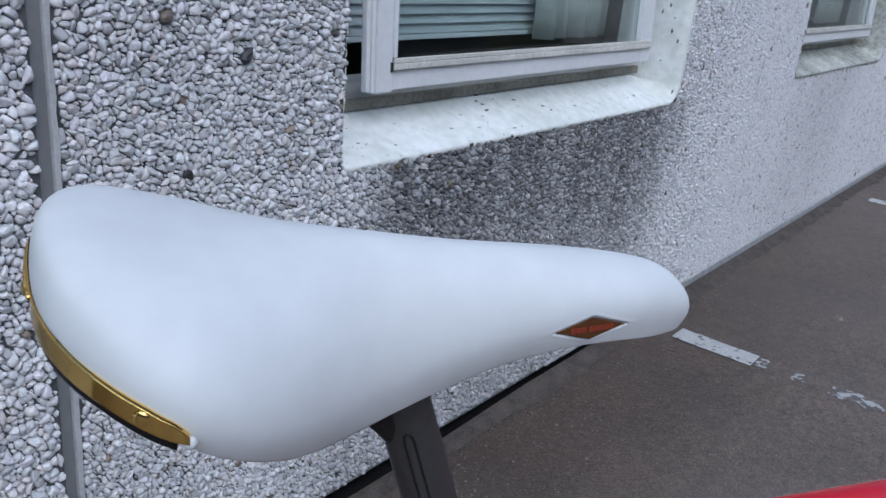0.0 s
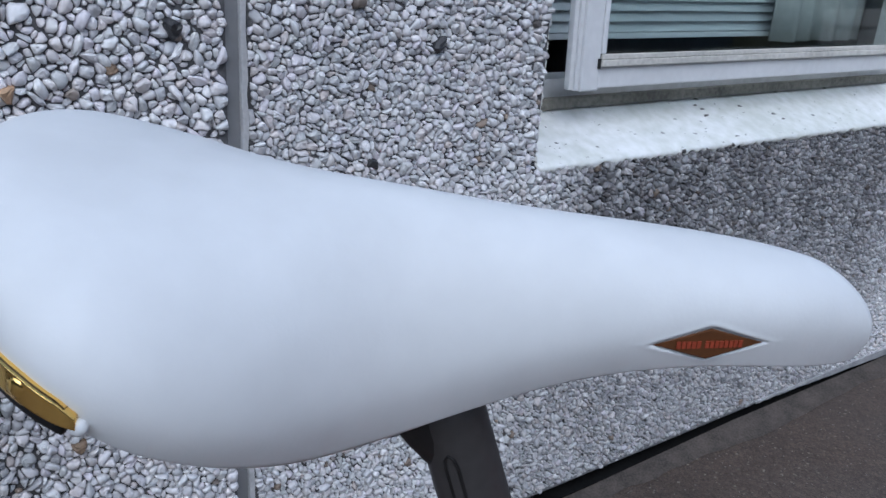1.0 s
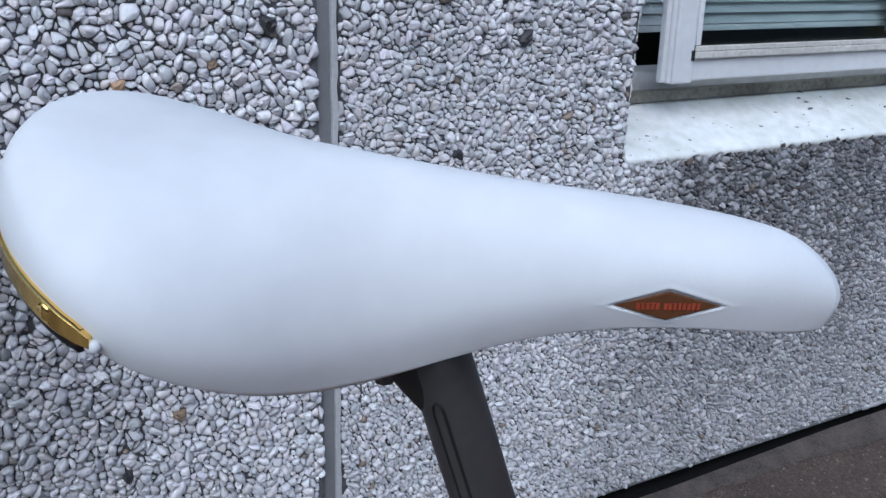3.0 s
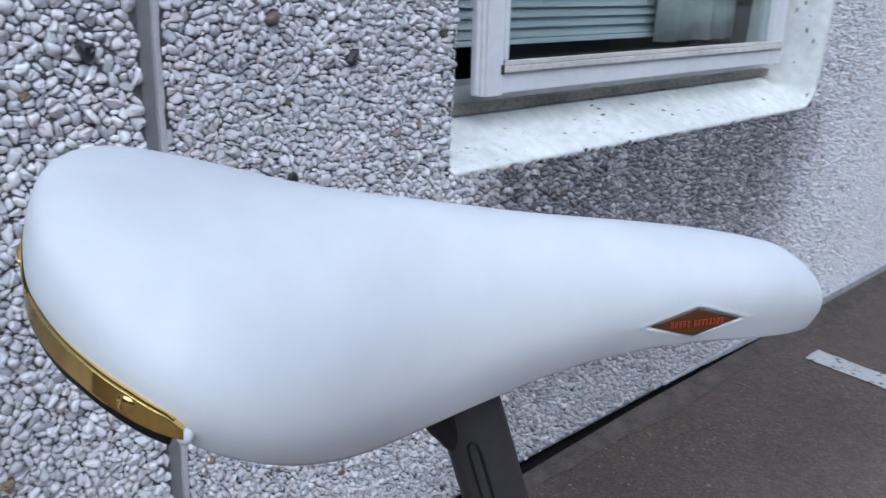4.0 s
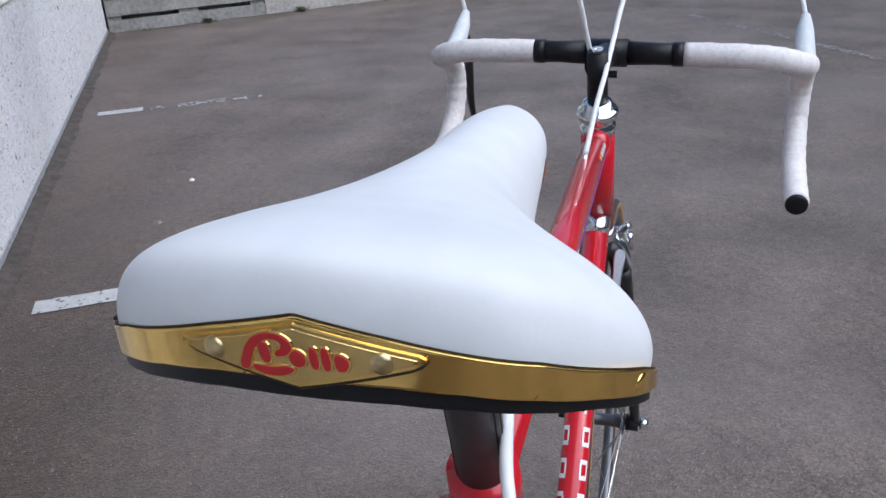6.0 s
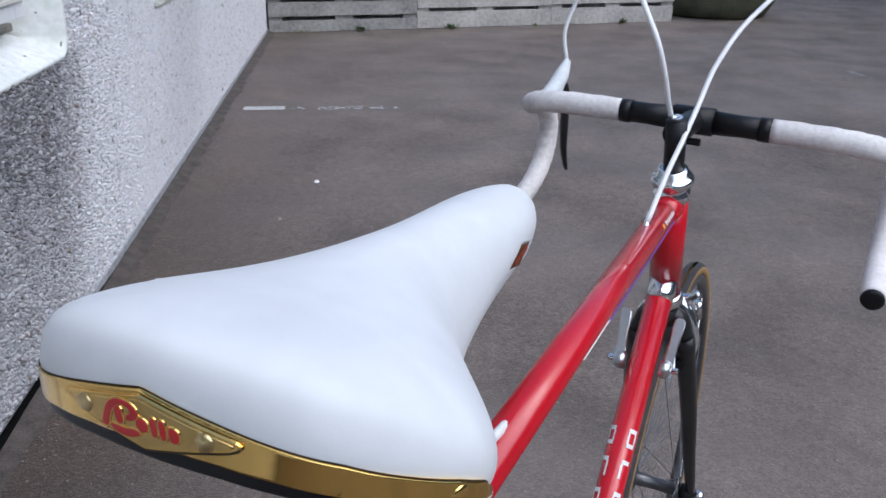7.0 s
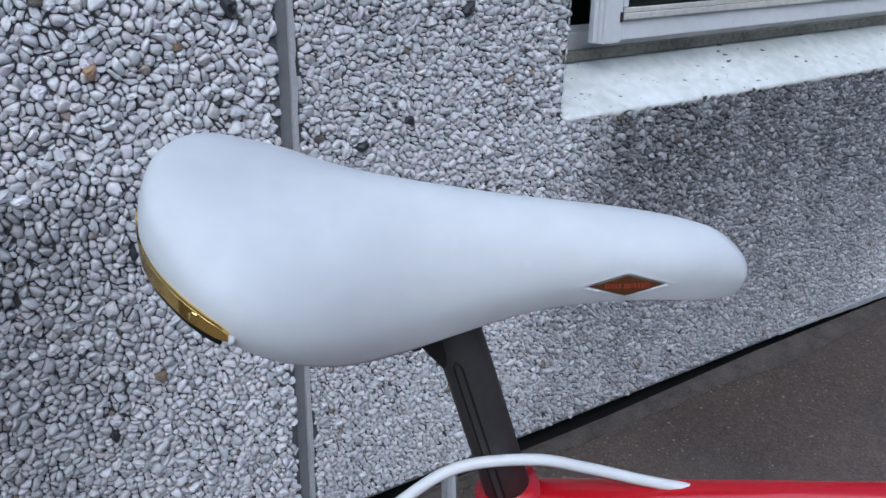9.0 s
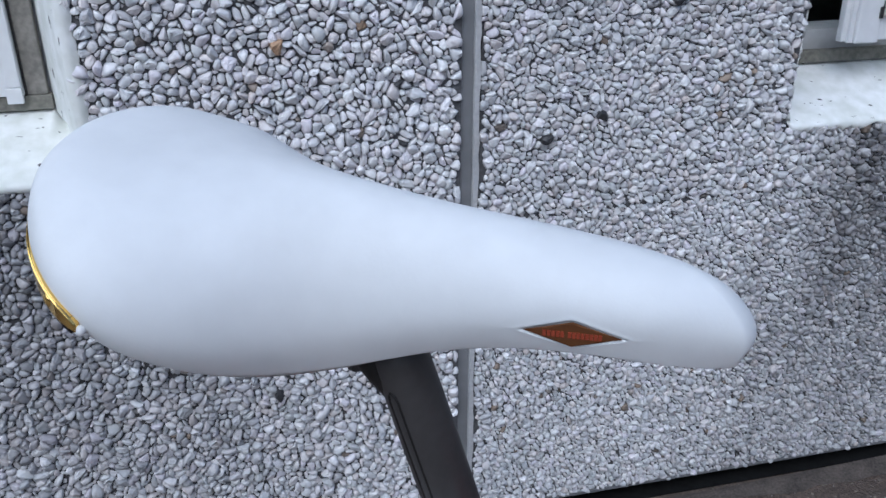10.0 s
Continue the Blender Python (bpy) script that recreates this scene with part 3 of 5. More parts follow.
def surround(x0, x1, splay=0.028):
    """The white painted reveal and sloping sill of an opening, its corners rounded and its outer edge ragged."""
    b = bmesh.new()
    r = 0.018
    path = []
    for z in np.linspace(HEAD_Z, SILL_Z + r, 300):
        path.append((x0, z, 0))
    for a in np.linspace(0, math.pi / 2, 12)[1:]:
        path.append((x0 + r - r * math.cos(a), SILL_Z + r - r * math.sin(a), a / (math.pi / 2)))
    for x in np.linspace(x0 + r, x1 - 0.06, 420)[1:]:
        path.append((x, SILL_Z, 1))
    r = 0.06
    for a in np.linspace(0, math.pi / 2, 12)[1:]:
        path.append((x1 - r + r * math.sin(a), SILL_Z + r - r * math.cos(a), 1 - a / (math.pi / 2)))
    for z in np.linspace(SILL_Z + r, HEAD_Z, 300)[1:]:
        path.append((x1, z, 0))
    rows = []
    mid = (x0 + x1) / 2
    for x, z, k in path:
        s = 1 if x < mid else -1
        out = 0.006 * noise.noise((x * 40, z * 40, 0)) + 0.006 * noise.noise((x * 150, z * 150, 2))
        ox, oz = (-s * (1 - k), -k)
        out *= 0.35 if x1 < 0 and s < 0 else 1.0
        back = 0.009 * (1 - k) if s > 0 else 0.0
        out -= 0.008 * (1 - k) if s > 0 else 0.0
        row = [b.verts.new((x + ox * (0.008 + out), FACE_Y + 0.0035 + back, z + oz * (0.006 + out))),
               b.verts.new((x + ox * (0.002 + out * 0.6), FACE_Y - 0.0015 + back, z + oz * (0.001 + out * 0.6))),
               b.verts.new((x - ox * (0.0005 if s > 0 else 0.008), FACE_Y + 0.002 + back, z - oz * 0.006))]
        for d in np.linspace(0, 1, 7)[1:]:
            row.append(b.verts.new((x - ox * (0.0005 + 0.005 * d if s > 0 else 0.008 + splay * d), FACE_Y + 0.002 + back + (0.152 - back) * d, z - oz * (0.006 + 0.066 * d))))
        rows.append(row)
    grid_faces(b, rows)
    return b


def sash(x0, x1, z0, z1, depth, parent):
    """A painted sash: two stiles, two rails, glazing beads, gasket and a pane."""
    w, wr, low, bead = 0.042, 0.062, 0.037, 0.0215
    s = part("sash", box(x0 + w, x1 - wr, -depth, 0, z0, z0 + low, 0.003), M_FRAME, parent, "white painted opening sash")
    part("rail", box(x0 + w, x1 - wr, -depth, 0, z1 - w, z1, 0.003), M_FRAME, s)
    part("stile", box(x0, x0 + w - 0.0005, -depth - 0.002, 0, z0 - 0.004, z1, 0.003), M_FRAME, s)
    part("stile", box(x1 - wr + 0.0005, x1, -depth - 0.001, 0, z0 - 0.001, z1, 0.003), M_FRAME, s)
    part("stile_lip", box(x0 - 0.017, x0 - 0.0005, -depth + 0.009, -depth + 0.022, z0 - 0.002, z1, 0.002), M_FRAME, s)
    part("stile_lip", box(x0 - 0.009, x0 - 0.0005, -depth + 0.003, -depth + 0.0085, z0 - 0.003, z1, 0.0015), M_FRAME, s)
    b = box(x0 + w - 0.002, x1 - 0.012, -depth - 0.009, -depth - 0.0005, z0 + low + 0.0005, z0 + low + bead * 0.55, 0.002)
    box(x0 + w + 0.001, x1 - 0.016, -depth - 0.006, -depth - 0.0005, z0 + low + bead * 0.55 + 0.0006, z0 + low + bead, 0.002, b)
    part("glazing_bead", b, M_BEAD, s, "weathered cream glazing bead")
    for xa in (x0 + w + 0.0005, x1 - wr - 0.0105):
        part("glazing_bead", box(xa, xa + 0.010, -depth - 0.004, -depth + 0.012, z0 + low + bead + 0.0005, z1 - w, 0.002), M_FRAME, s)
    part("gasket", box(x0 + w - 0.007, x0 + w - 0.0025, -depth - 0.006, -depth - 0.0022, z0 + low - 0.003, z0 + low + 0.014), M_GASKET, s)
    pane = part("pane", box(x0 + w, x1 - wr, -depth + 0.016, -depth + 0.020, z0 + low, z1 - w), M_GLASS, s)
    pane.visible_shadow = False
    return s


def window(n, x0, x1, is_open):
    s = tagged(obj("window_sill", surround(x0, x1, 0.056 if n == 1 else 0.028), M_SILL_DIRTY if n == 3 else M_SILL, smooth=True), "white painted sloping sill and reveal with dirt specks", "window sill", "window sills", "structure")
    state = "white window with a sash tilted open" if is_open else "closed white painted window"
    wdw = empty(f"window_{n}", pose(0, 0, 0), state, "window", "windows", "structure")
    za, zb = 0.772, HEAD_Z
    xr = x1 - 0.058 if n == 1 else x1    # the first frame stands further in, behind a splayed reveal
    fr = part("window_frame", box(x0 - 0.01, xr + 0.01, 0.972, 1.035, za, za + 0.048, 0.003), M_FRAME_SHADED, wdw, "white fixed frame, darkened as in the shade of the recess")
    part("head", box(x0, xr, 0.972, 1.035, zb - 0.05, zb, 0.003), M_FRAME_SHADED, fr)
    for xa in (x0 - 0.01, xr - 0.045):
        part("jamb", box(xa, xa + 0.055, 0.975, 1.032, za + 0.0485, zb - 0.0505, 0.003), M_FRAME_SHADED, fr)
    part("drip_strip", box(x0, xr, 0.955, 0.9715, za - 0.004, za + 0.016, 0.002), M_DRIP, fr, "dirty brown strip under the frame")
    sa = sash(x0 + 0.130, x1 - (0.19 if n == 1 else 0.118), -1.085, -0.02, 0.036, wdw)
    sa.matrix_basis = pose(0, 0.972, HEAD_Z - 0.05, 0, 0, 0) @ pose(0, 0, 0, -2.7 if is_open else 0.0, 0, 0)
    if not is_open:
        part("seal_strip", box(xr - 0.030, xr - 0.004, 0.957, 0.9715, za + 0.0165, zb - 0.05, 0.002), M_SEAL, fr, "weathered brown-grey cover strip")
        part("seal_strip", box(xr - 0.032, xr - 0.0302, 0.953, 0.9715, za + 0.0165, zb - 0.05), M_GASKET, fr, "black gasket")
        part("jamb_cover", box(xr - 0.102, xr - 0.0325, 0.951, 0.9715, za + 0.0165, zb - 0.05, 0.004), M_FRAME, fr)
        part("jamb_cover", box(xr - 0.052, xr - 0.0335, 0.946, 0.9505, za + 0.030, zb - 0.05, 0.002), M_FRAME, fr)
        part("corner_block", box(xr - 0.054, xr - 0.033, 0.944, 0.9505, za + 0.008, za + 0.0295, 0.002), M_FRAME, fr)
        part("screw", lathe([(-0.002, 0.0045), (0.0004, 0.0045), (0.0002, 0.002)], (xr - 0.074, 0.951, za + 0.026), (xr - 0.074, 0.9, za + 0.026), 14), M_GASKET, fr, "dark screw head")
    return wdw


for n, (o, is_open) in enumerate(zip(OPENINGS, (False, True, True))):
    window(n + 1, o[0], o[1], is_open)


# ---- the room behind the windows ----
# plain shell added round the room, coloured dark so it looks unlit
tagged(obj("wall_room", box(-3, 9, 3.2, 3.3, 0, 2.8), M_ROOM_DARK), "inner wall of the room, coloured dark for dimness", "wall", kind="structure")
tagged(obj("floor_room", box(-3, 9, 1.101, 3.2, 0.0, 0.05), M_ROOM_DARK), "floor of the room, coloured dark for dimness", "floor", kind="structure")
tagged(obj("ceiling_room", box(-3, 9, 0.84, 3.3, 2.751, 2.85), M_ROOM_DARK), "flat roof slab over the room", "ceiling", kind="structure")
tagged(obj("wall_room_west", box(-3.1, -3.001, 0.84, 3.3, 0, 2.75), M_ROOM_DARK), "end wall of the building", "wall", kind="structure")
tagged(obj("wall_room_east", box(9.001, 9.1, 0.84, 3.3, 0, 2.75), M_ROOM_DARK), "end wall of the building", "wall", kind="structure")


def blind(x0, x1):
    e = empty("venetian_blind", pose(0, 0, 0), "pale blue-grey venetian blind half lowered", "blind", "window blinds")
    z = 0.880
    part("bottom_rail", box(x0, x1, 1.112, 1.136, z - 0.012, z, 0.002), M_BLIND, e)
    first = None
    for k in range(44):
        zz = z + 0.012 + 0.0215 * k
        if first is None:
            b = bmesh.new()
            rows = []
            for x in (x0, (x0 + x1) / 2, x1):
                rows.append([b.verts.new((x, -0.0115 * math.cos(a) * 1.0, 0.010 * math.sin(a) + 0.002 * math.cos(2 * a))) for a in np.linspace(-1.2, 1.2, 5)])
                rows[-1] = [v for v in rows[-1]]
            for row in rows:
                for i, v in enumerate(row):
                    u = i / 4 - 0.5
                    v.co = Vector((v.co.x, u * 0.013, u * 0.021 + 0.002 * (1 - 4 * u * u)))
            grid_faces(b, rows)
            first = part("slat", b, M_BLIND, e, smooth=True)
            first.matrix_basis = pose(0, 1.124, zz)
        else:
            s = new("slat", first.data)
            s.parent = e
            s.matrix_basis = pose(0, 1.124, zz)


for x0, x1 in OPENINGS[1:]:
    blind(x0 + 0.03, x1 - 0.03)
    b = bmesh.new()
    rows = []
    for z in np.linspace(0.86, 1.95, 10):
        rows.append([b.verts.new((x, 1.075 + 0.014 * math.sin(x * 75) + 0.008 * math.sin(x * 31 + 1), z)) for x in np.linspace(x1 - 0.42, x1 - 0.05, 50)])
    grid_faces(b, rows)
    c = tagged(obj("curtain", b, M_CURTAIN, smooth=True), "pale green curtain hanging in folds behind the glass", "curtain", "curtains")
    c.modifiers.new("thickness", "SOLIDIFY").thickness = 0.002


# ---- pallet fence ----
def pallet(m, width, gaps, top, material):
    e = empty("pallet", m, "weathered grey wooden pallet standing on edge as fence", "pallet", "pallet fence")
    levels = [0.004] + [v for g in gaps for v in g] + [top]
    for za, zb in zip(levels[0::2], levels[1::2]):
        b = bmesh.new()
        rows = []
        for x in np.linspace(0, width, 14):
            d0, d1 = 0.004 * noise.noise((x * 5, za * 9, width)), 0.004 * noise.noise((x * 5, zb * 9, 7))
            rows.append([b.verts.new(p) for p in ((x, 0, za + d0), (x, 0, zb + d1), (x, 0.02, zb + d1), (x, 0.02, za + d0))])
        grid_faces(b, rows, closed=True)
        b.faces.new(rows[0])
        b.faces.new(rows[-1])
        part("board", b, material, e)
        if zb < top:
            part("back_board", box(0, width, 0.122, 0.14, zb - 0.05, zb + 0.09, 0.002), material, e)
    for xa, xb in ((0.0, 0.12), (width * 0.5 - 0.085, width * 0.5 + 0.085), (width - 0.13, width)):
        part("block", box(xa, xb, 0.0205, 0.1215, 0.01, top - 0.01, 0.003), material, e)


FX, FY = 0.2149, -0.9766
gap_sets = [[(0.103, 0.14), (0.262, 0.288), (0.452, 0.488), (0.66, 0.69)], [(0.155, 0.19), (0.318, 0.345), (0.535, 0.562), (0.73, 0.76)], [(0.16, 0.20), (0.35, 0.38), (0.56, 0.59), (0.75, 0.78)]]
for k, gaps in enumerate(gap_sets):
    m = pose(7.485 + FX * 1.385 * k, 0.815 + FY * 1.385 * k, 0, 0, 0, math.degrees(math.atan2(FY, FX)))
    pallet(m, 1.38, gaps, 0.95, M_WOOD_OLD if k == 0 else M_WOOD)

# weeds at the fence foot
def weed(x, y, n, size):
    b = bmesh.new()
    for _ in range(n):
        a, l = random.uniform(0, 6.3), size * random.uniform(0.5, 1.2)
        px, py = x + random.gauss(0, 0.05), y + random.gauss(0, 0.02)
        tip = Vector((px + l * 0.6 * math.cos(a), py + l * 0.6 * math.sin(a), l * random.uniform(0.4, 0.9)))
        sd = Vector((-math.sin(a), math.cos(a), 0)) * l * 0.16
        base = Vector((px, py, 0))
        md = (base + tip) / 2 + Vector((0, 0, l * 0.12))
        q = [b.verts.new(v) for v in (base, md + sd, tip, md - sd)]
        b.faces.new(q)
    return tagged(obj("weed", b, M_LEAF), "small green weeds at the foot of the fence", "weed", kind="stuff")


for d, s, n in ((0.85, 0.06, 60), (1.72, 0.06, 70), (3.55, 0.06, 40), (0.3, 0.04, 20), (2.6, 0.04, 20)):
    weed(7.485 + FX * d - 0.03, 0.815 + FY * d, n, s)

# mossy tank beside the fence
tank = empty("planter", pose(9.05, -3.95, 0), "large round mossy yellow-green planter tub on asphalt", "planter")
part("bowl", lathe([(0.0, 0.50), (0.02, 0.56), (0.15, 0.64), (0.4, 0.70), (0.6, 0.70), (0.66, 0.69), (0.66, 0.62), (0.58, 0.60)], (0, 0, 0), (0, 0, 1), 48), M_MOSS, tank, smooth=True)
part("soil", lathe([(0.55, 0.6), (0.585, 0.4)], (0, 0, 0), (0, 0, 1), 32), M_DIRT, tank)

# unseen walls added behind the camera close the yard, block low sky, darken reflections
for nm, bx in (("added_wall_west", (-14.2, -14.0, -10, 8, 0, 5.5)), ("added_wall_south", (-14, 22, -10.2, -10, 0, 5.5))):
    tagged(obj(nm, box(*bx), M_RENDER), "unseen plain wall added to close the yard and block low light", "wall", kind="structure")


# ---- the bicycle ----
BIKE = pose(0.0213, 0.0345, 0, 0, 0, -31.7)
bike = empty("bicycle", BIKE, "red steel racing bicycle with white saddle and white bar tape", "bicycle")
STEER, BAR_TURN = radians(0.2), radians(-3.0)
AXIS_P, AXIS_D = Vector((0.5804, 0, 0.813)), Vector((-0.2655, 0, 0.9641))
TURN, TURN_BAR = (Matrix.Translation(AXIS_P) @ Matrix.Rotation(a, 4, AXIS_D) @ Matrix.Translation(-AXIS_P) for a in (STEER, BAR_TURN))


def on_axis(z):
    return AXIS_P + AXIS_D * ((z - AXIS_P.z) / AXIS_D.z)


def steered(ob, m=TURN):
    ob.matrix_basis = m
    return ob


# saddle: outline stations from the middle of the back to the tip of the nose
S_X = np.array([-0.1462, -0.1432, -0.1345, -0.1190, -0.0960, -0.0650, -0.0350, -0.0050, 0.0250, 0.0600, 0.0920, 0.1145, 0.1202, 0.1239])
S_Y = np.array([0.0000, 0.0310, 0.0515, 0.0668, 0.0758, 0.0600, 0.0352, 0.0276, 0.0253, 0.0231, 0.0195, 0.0104, 0.0094, 0.0000])
S_ZE = np.array([0.9976, 0.9925, 0.9845, 0.9700, 0.9545, 0.9380, 0.9349, 0.9430, 0.9481, 0.9539, 0.9528, 0.9477, 0.9455, 0.9451])
S_ZB = np.array([0.9708, 0.9685, 0.9605, 0.9537, 0.9424, 0.9240, 0.9140, 0.9232, 0.9342, 0.9390, 0.9378, 0.9345, 0.9378, 0.9396])
S_IN = np.array([0.0000, 0.0000, 0.0000, 0.0022, 0.0042, 0.0055, 0.0062, 0.0062, 0.0050, 0.0041, 0.0034, 0.0032, 0.0038, 0.0042])
S_C = np.array([1.0050, 0.9955, 0.9885, 0.9847, 0.9795, 0.9757, 0.9699, 0.9605])
S_N = 2.0000
S_LEAN = np.array([0.0030, 0.0030, 0.0028, 0.0016, 0.0004, 0, 0, 0, 0, 0, 0, 0, 0, 0])    # how far the upper rim stands in from the lower edge
BADGE_X, BADGE_Z, BADGE_W, BADGE_H = 0.0622, 0.9476, 0.0168, 0.0050


def run(t, v, ends):
    """A smooth run through the values v at 0, 1, 2...; ends: 1 mirrored evenly, -1 oddly, 0 straight on."""
    n = len(v)
    a, b = (v[1], v[-2]) if ends > 0 else (2 * v[0] - v[1], 2 * v[-1] - v[-2])
    p = np.concatenate([[a], v, [b]])
    i = np.clip(np.floor(t).astype(int), 0, n - 2)
    u = t - i
    p0, p1, p2, p3 = p[i], p[i + 1], p[i + 2], p[i + 3]
    return 0.5 * (2 * p1 + (p2 - p0) * u + (2 * p0 - 5 * p1 + 4 * p2 - p3) * u * u + (3 * p1 - p0 - 3 * p2 + p3) * u ** 3)


def soft(t, v, ends):
    """The run, evened out over its neighbours."""
    n = len(v) - 1
    out = 0
    for d, g in ((-0.6, 0.1), (-0.3, 0.24), (0, 0.32), (0.3, 0.24), (0.6, 0.1)):
        q = t + d
        r = run(np.where(q < 0, -q, np.where(q > n, 2 * n - q, q)), v, ends)
        if ends < 0:
            r = np.where(q < 0, 2 * v[0] - r, np.where(q > n, 2 * v[-1] - r, r))
        out = out + g * r
    return out


def outline(t):
    x, y = soft(t, S_X, 1), np.maximum(soft(t, S_Y, -1), 0)
    dx, dy = np.gradient(x, t), np.gradient(y, t)
    ln = np.hypot(dx, dy) + 1e-9
    return x, y, -dy / ln, dx / ln


def rounded(rows, n, reach):
    """The profiles from the ridge to the lower edge, evenly spaced anew, with their bends eased over the given reach."""
    out = np.zeros((n, rows.shape[1], 3))
    for k in range(rows.shape[1]):
        p = rows[:, k]
        half = np.concatenate([p[:0:-1] * [1, -1, 1], p])
        arc = np.concatenate([[0], np.cumsum(np.linalg.norm(np.diff(half, axis=0), axis=1))])
        mid = arc[len(p) - 1]
        fine = np.arange(-3 * reach, arc[-1] - mid + 3 * reach, 0.0005)
        q = np.stack([np.interp(mid + fine, arc, half[:, i]) for i in range(3)], 1)
        over = fine > arc[-1] - mid
        end = (p[-1] - p[-3]) / (np.linalg.norm(p[-1] - p[-3]) + 1e-9)
        q[over] = p[-1] + end * (fine[over] - (arc[-1] - mid))[:, None]
        w = np.exp(-0.5 * (np.arange(-3 * reach, 3 * reach + 1e-9, 0.0005) / reach) ** 2)
        w /= w.sum()
        g = np.stack([np.convolve(q[:, i], w, "same") for i in range(3)], 1)
        at = np.linspace(0, arc[-1] - mid, n)
        out[:, k] = np.stack([np.interp(at, fine, g[:, i]) for i in range(3)], 1)
        out[:, k, 1] = np.maximum(out[:, k, 1], 0)
    for axis, sigma in ((0, 3.0), (1, 3.0), (2, 12.0)):    # even out from profile to profile
        w = np.exp(-0.5 * (np.arange(-36, 37) / sigma) ** 2)
        w /= w.sum()
        v = out[:, :, axis]
        sign = -1 if axis == 1 else 1
        wide = np.concatenate([sign * v[:, 36:0:-1], v, sign * v[:, -2:-38:-1]], 1)
        out[:, :, axis] = np.stack([np.convolve(r, w, "valid") for r in wide])
    out[0, :, 1] = 0
    out[:, 0, 1] = out[:, -1, 1] = 0
    return out


PL_U = [0, 0.12, 0.22, 0.38, 0.55, 0.72, 0.88, 0.97, 1.03]


def plate_low(u):
    return np.interp(u, PL_U, [.9702, .9701, .9697, .9676, .9636, .9583, .9521, .9488, .9472])


def plate_high(u):
    return np.interp(u, PL_U, [.9866, .9840, .9818, .9777, .9731, .9664, .9598, .9550, .9494])


def back_arc(t):
    """The outline with its length from the middle of the back, and the length at which the plate ends."""
    ox, oy, onx, ony = outline(t)
    onx[0], ony[0] = -1, 0
    arc = np.cumsum(np.hypot(np.gradient(ox), np.gradient(oy)))
    first = np.argmax(ox > -0.1005)
    return ox, oy, onx, ony, arc, arc[first]


def cover_rows(ns=420, nr=44, nk=44):
    t = np.linspace(0, len(S_X) - 1, ns)
    x, y, nx, ny = outline(t)
    y[0] = y[-1] = 0
    nx[0], ny[0], nx[-1], ny[-1] = -1, 0, 1, 0
    ze, zb, ins = soft(t, S_ZE, 1), soft(t, S_ZB, 1), soft(t, S_IN, 1)
    lean = soft(t, S_LEAN, 1)
    fine = np.linspace(0, 5.2, 900)
    _, _, _, _, arc, end = back_arc(fine)
    u = np.interp(t, fine, arc / end)
    zb = np.where(u < 1.0, zb + (np.maximum(zb, plate_low(u) + 0.0012) - zb) * np.clip((1.0 - u) / 0.06, 0, 1), zb)    # tucked behind the plate
    bx, by = x, y
    x, y = x - nx * lean, np.maximum(y - ny * lean, 0)
    cx = np.where(x < -0.05, -0.05 + 0.05 * np.tanh((x + 0.05) / 0.05), np.where(x > 0.06, 0.06 + 0.04 * np.tanh((x - 0.06) / 0.04), x))
    rows = []
    for a in np.linspace(0, 1, nr):
        r = math.sin(a * math.pi / 2)
        px, py = cx + (x - cx) * r, y * r
        zc = run(np.clip((px + 0.15) / 0.04, 0, 6.999), S_C, 0)
        rows.append(np.stack([px, py, ze + (zc - ze) * max(0.0, 1 - r ** S_N) ** (1 / S_N)], 1))
    for k in np.linspace(0, 1, nk + 1)[1:]:
        w = ins * k ** 1.6 - lean * math.sin(min(1.0, k / 0.5) * math.pi / 2)
        rows.append(np.stack([x - nx * w, np.maximum(y - ny * w, 0), ze + (zb - ze) * k], 1))
    x, y = bx, by
    rows = rounded(np.array(rows), 90, 0.0034)
    for k in (0.0015, 0.004):    # rolled lower edge
        w = ins + k
        rows = np.concatenate([rows, np.stack([x - nx * w, np.maximum(y - ny * w, 0), zb - (0.0006 if k < 0.002 else -0.001)], 1)[None]])
    return np.array(rows), nx, ny


def saddle_cover():
    rows, nx, ny = cover_rows()
    # diamond-shaped recess on each flank of the nose
    d = np.abs(rows[:, :, 0] - BADGE_X) / (BADGE_W + 0.0018) + np.abs(rows[:, :, 2] - BADGE_Z - 0.02 * (rows[:, :, 0] - BADGE_X)) / (BADGE_H + 0.0011)
    flank = (np.arange(len(rows)) > 30)[:, None]
    depth = np.where(flank, np.clip((1 - d) / 0.10, 0, 1), 0) * 0.0015
    lip = np.where(flank, np.exp(-((d - 1.12) / 0.10) ** 2), 0) * 0.0002
    rows[:, :, 1] -= (depth - lip) * (rows[:, :, 1] > 0.004)
    b = bmesh.new()
    nr, ns = rows.shape[:2]
    left = [[b.verts.new(rows[i, k]) for k in range(ns)] for i in range(nr)]
    right = []
    for i in range(nr):
        right.append([left[i][k] if rows[i, k, 1] < 1e-7 else b.verts.new((rows[i, k, 0], -rows[i, k, 1], rows[i, k, 2])) for k in range(ns)])
    for side in (left, right):
        for i in range(nr - 1):
            for k in range(ns - 1):
                q = []
                for v in (side[i][k], side[i][k + 1], side[i + 1][k + 1], side[i + 1][k]):
                    if v not in q:
                        q.append(v)
                if len(q) > 2 and b.faces.get(q) is None:
                    b.faces.new(q)
    bmesh.ops.remove_doubles(b, verts=b.verts, dist=0.00005)
    return b


saddle = part("saddle", saddle_cover(), M_LEATHER, bike, "smooth white leather saddle cover", smooth=True)
saddle.matrix_basis = pose(0, -0.0008, 0, rz=0.35)


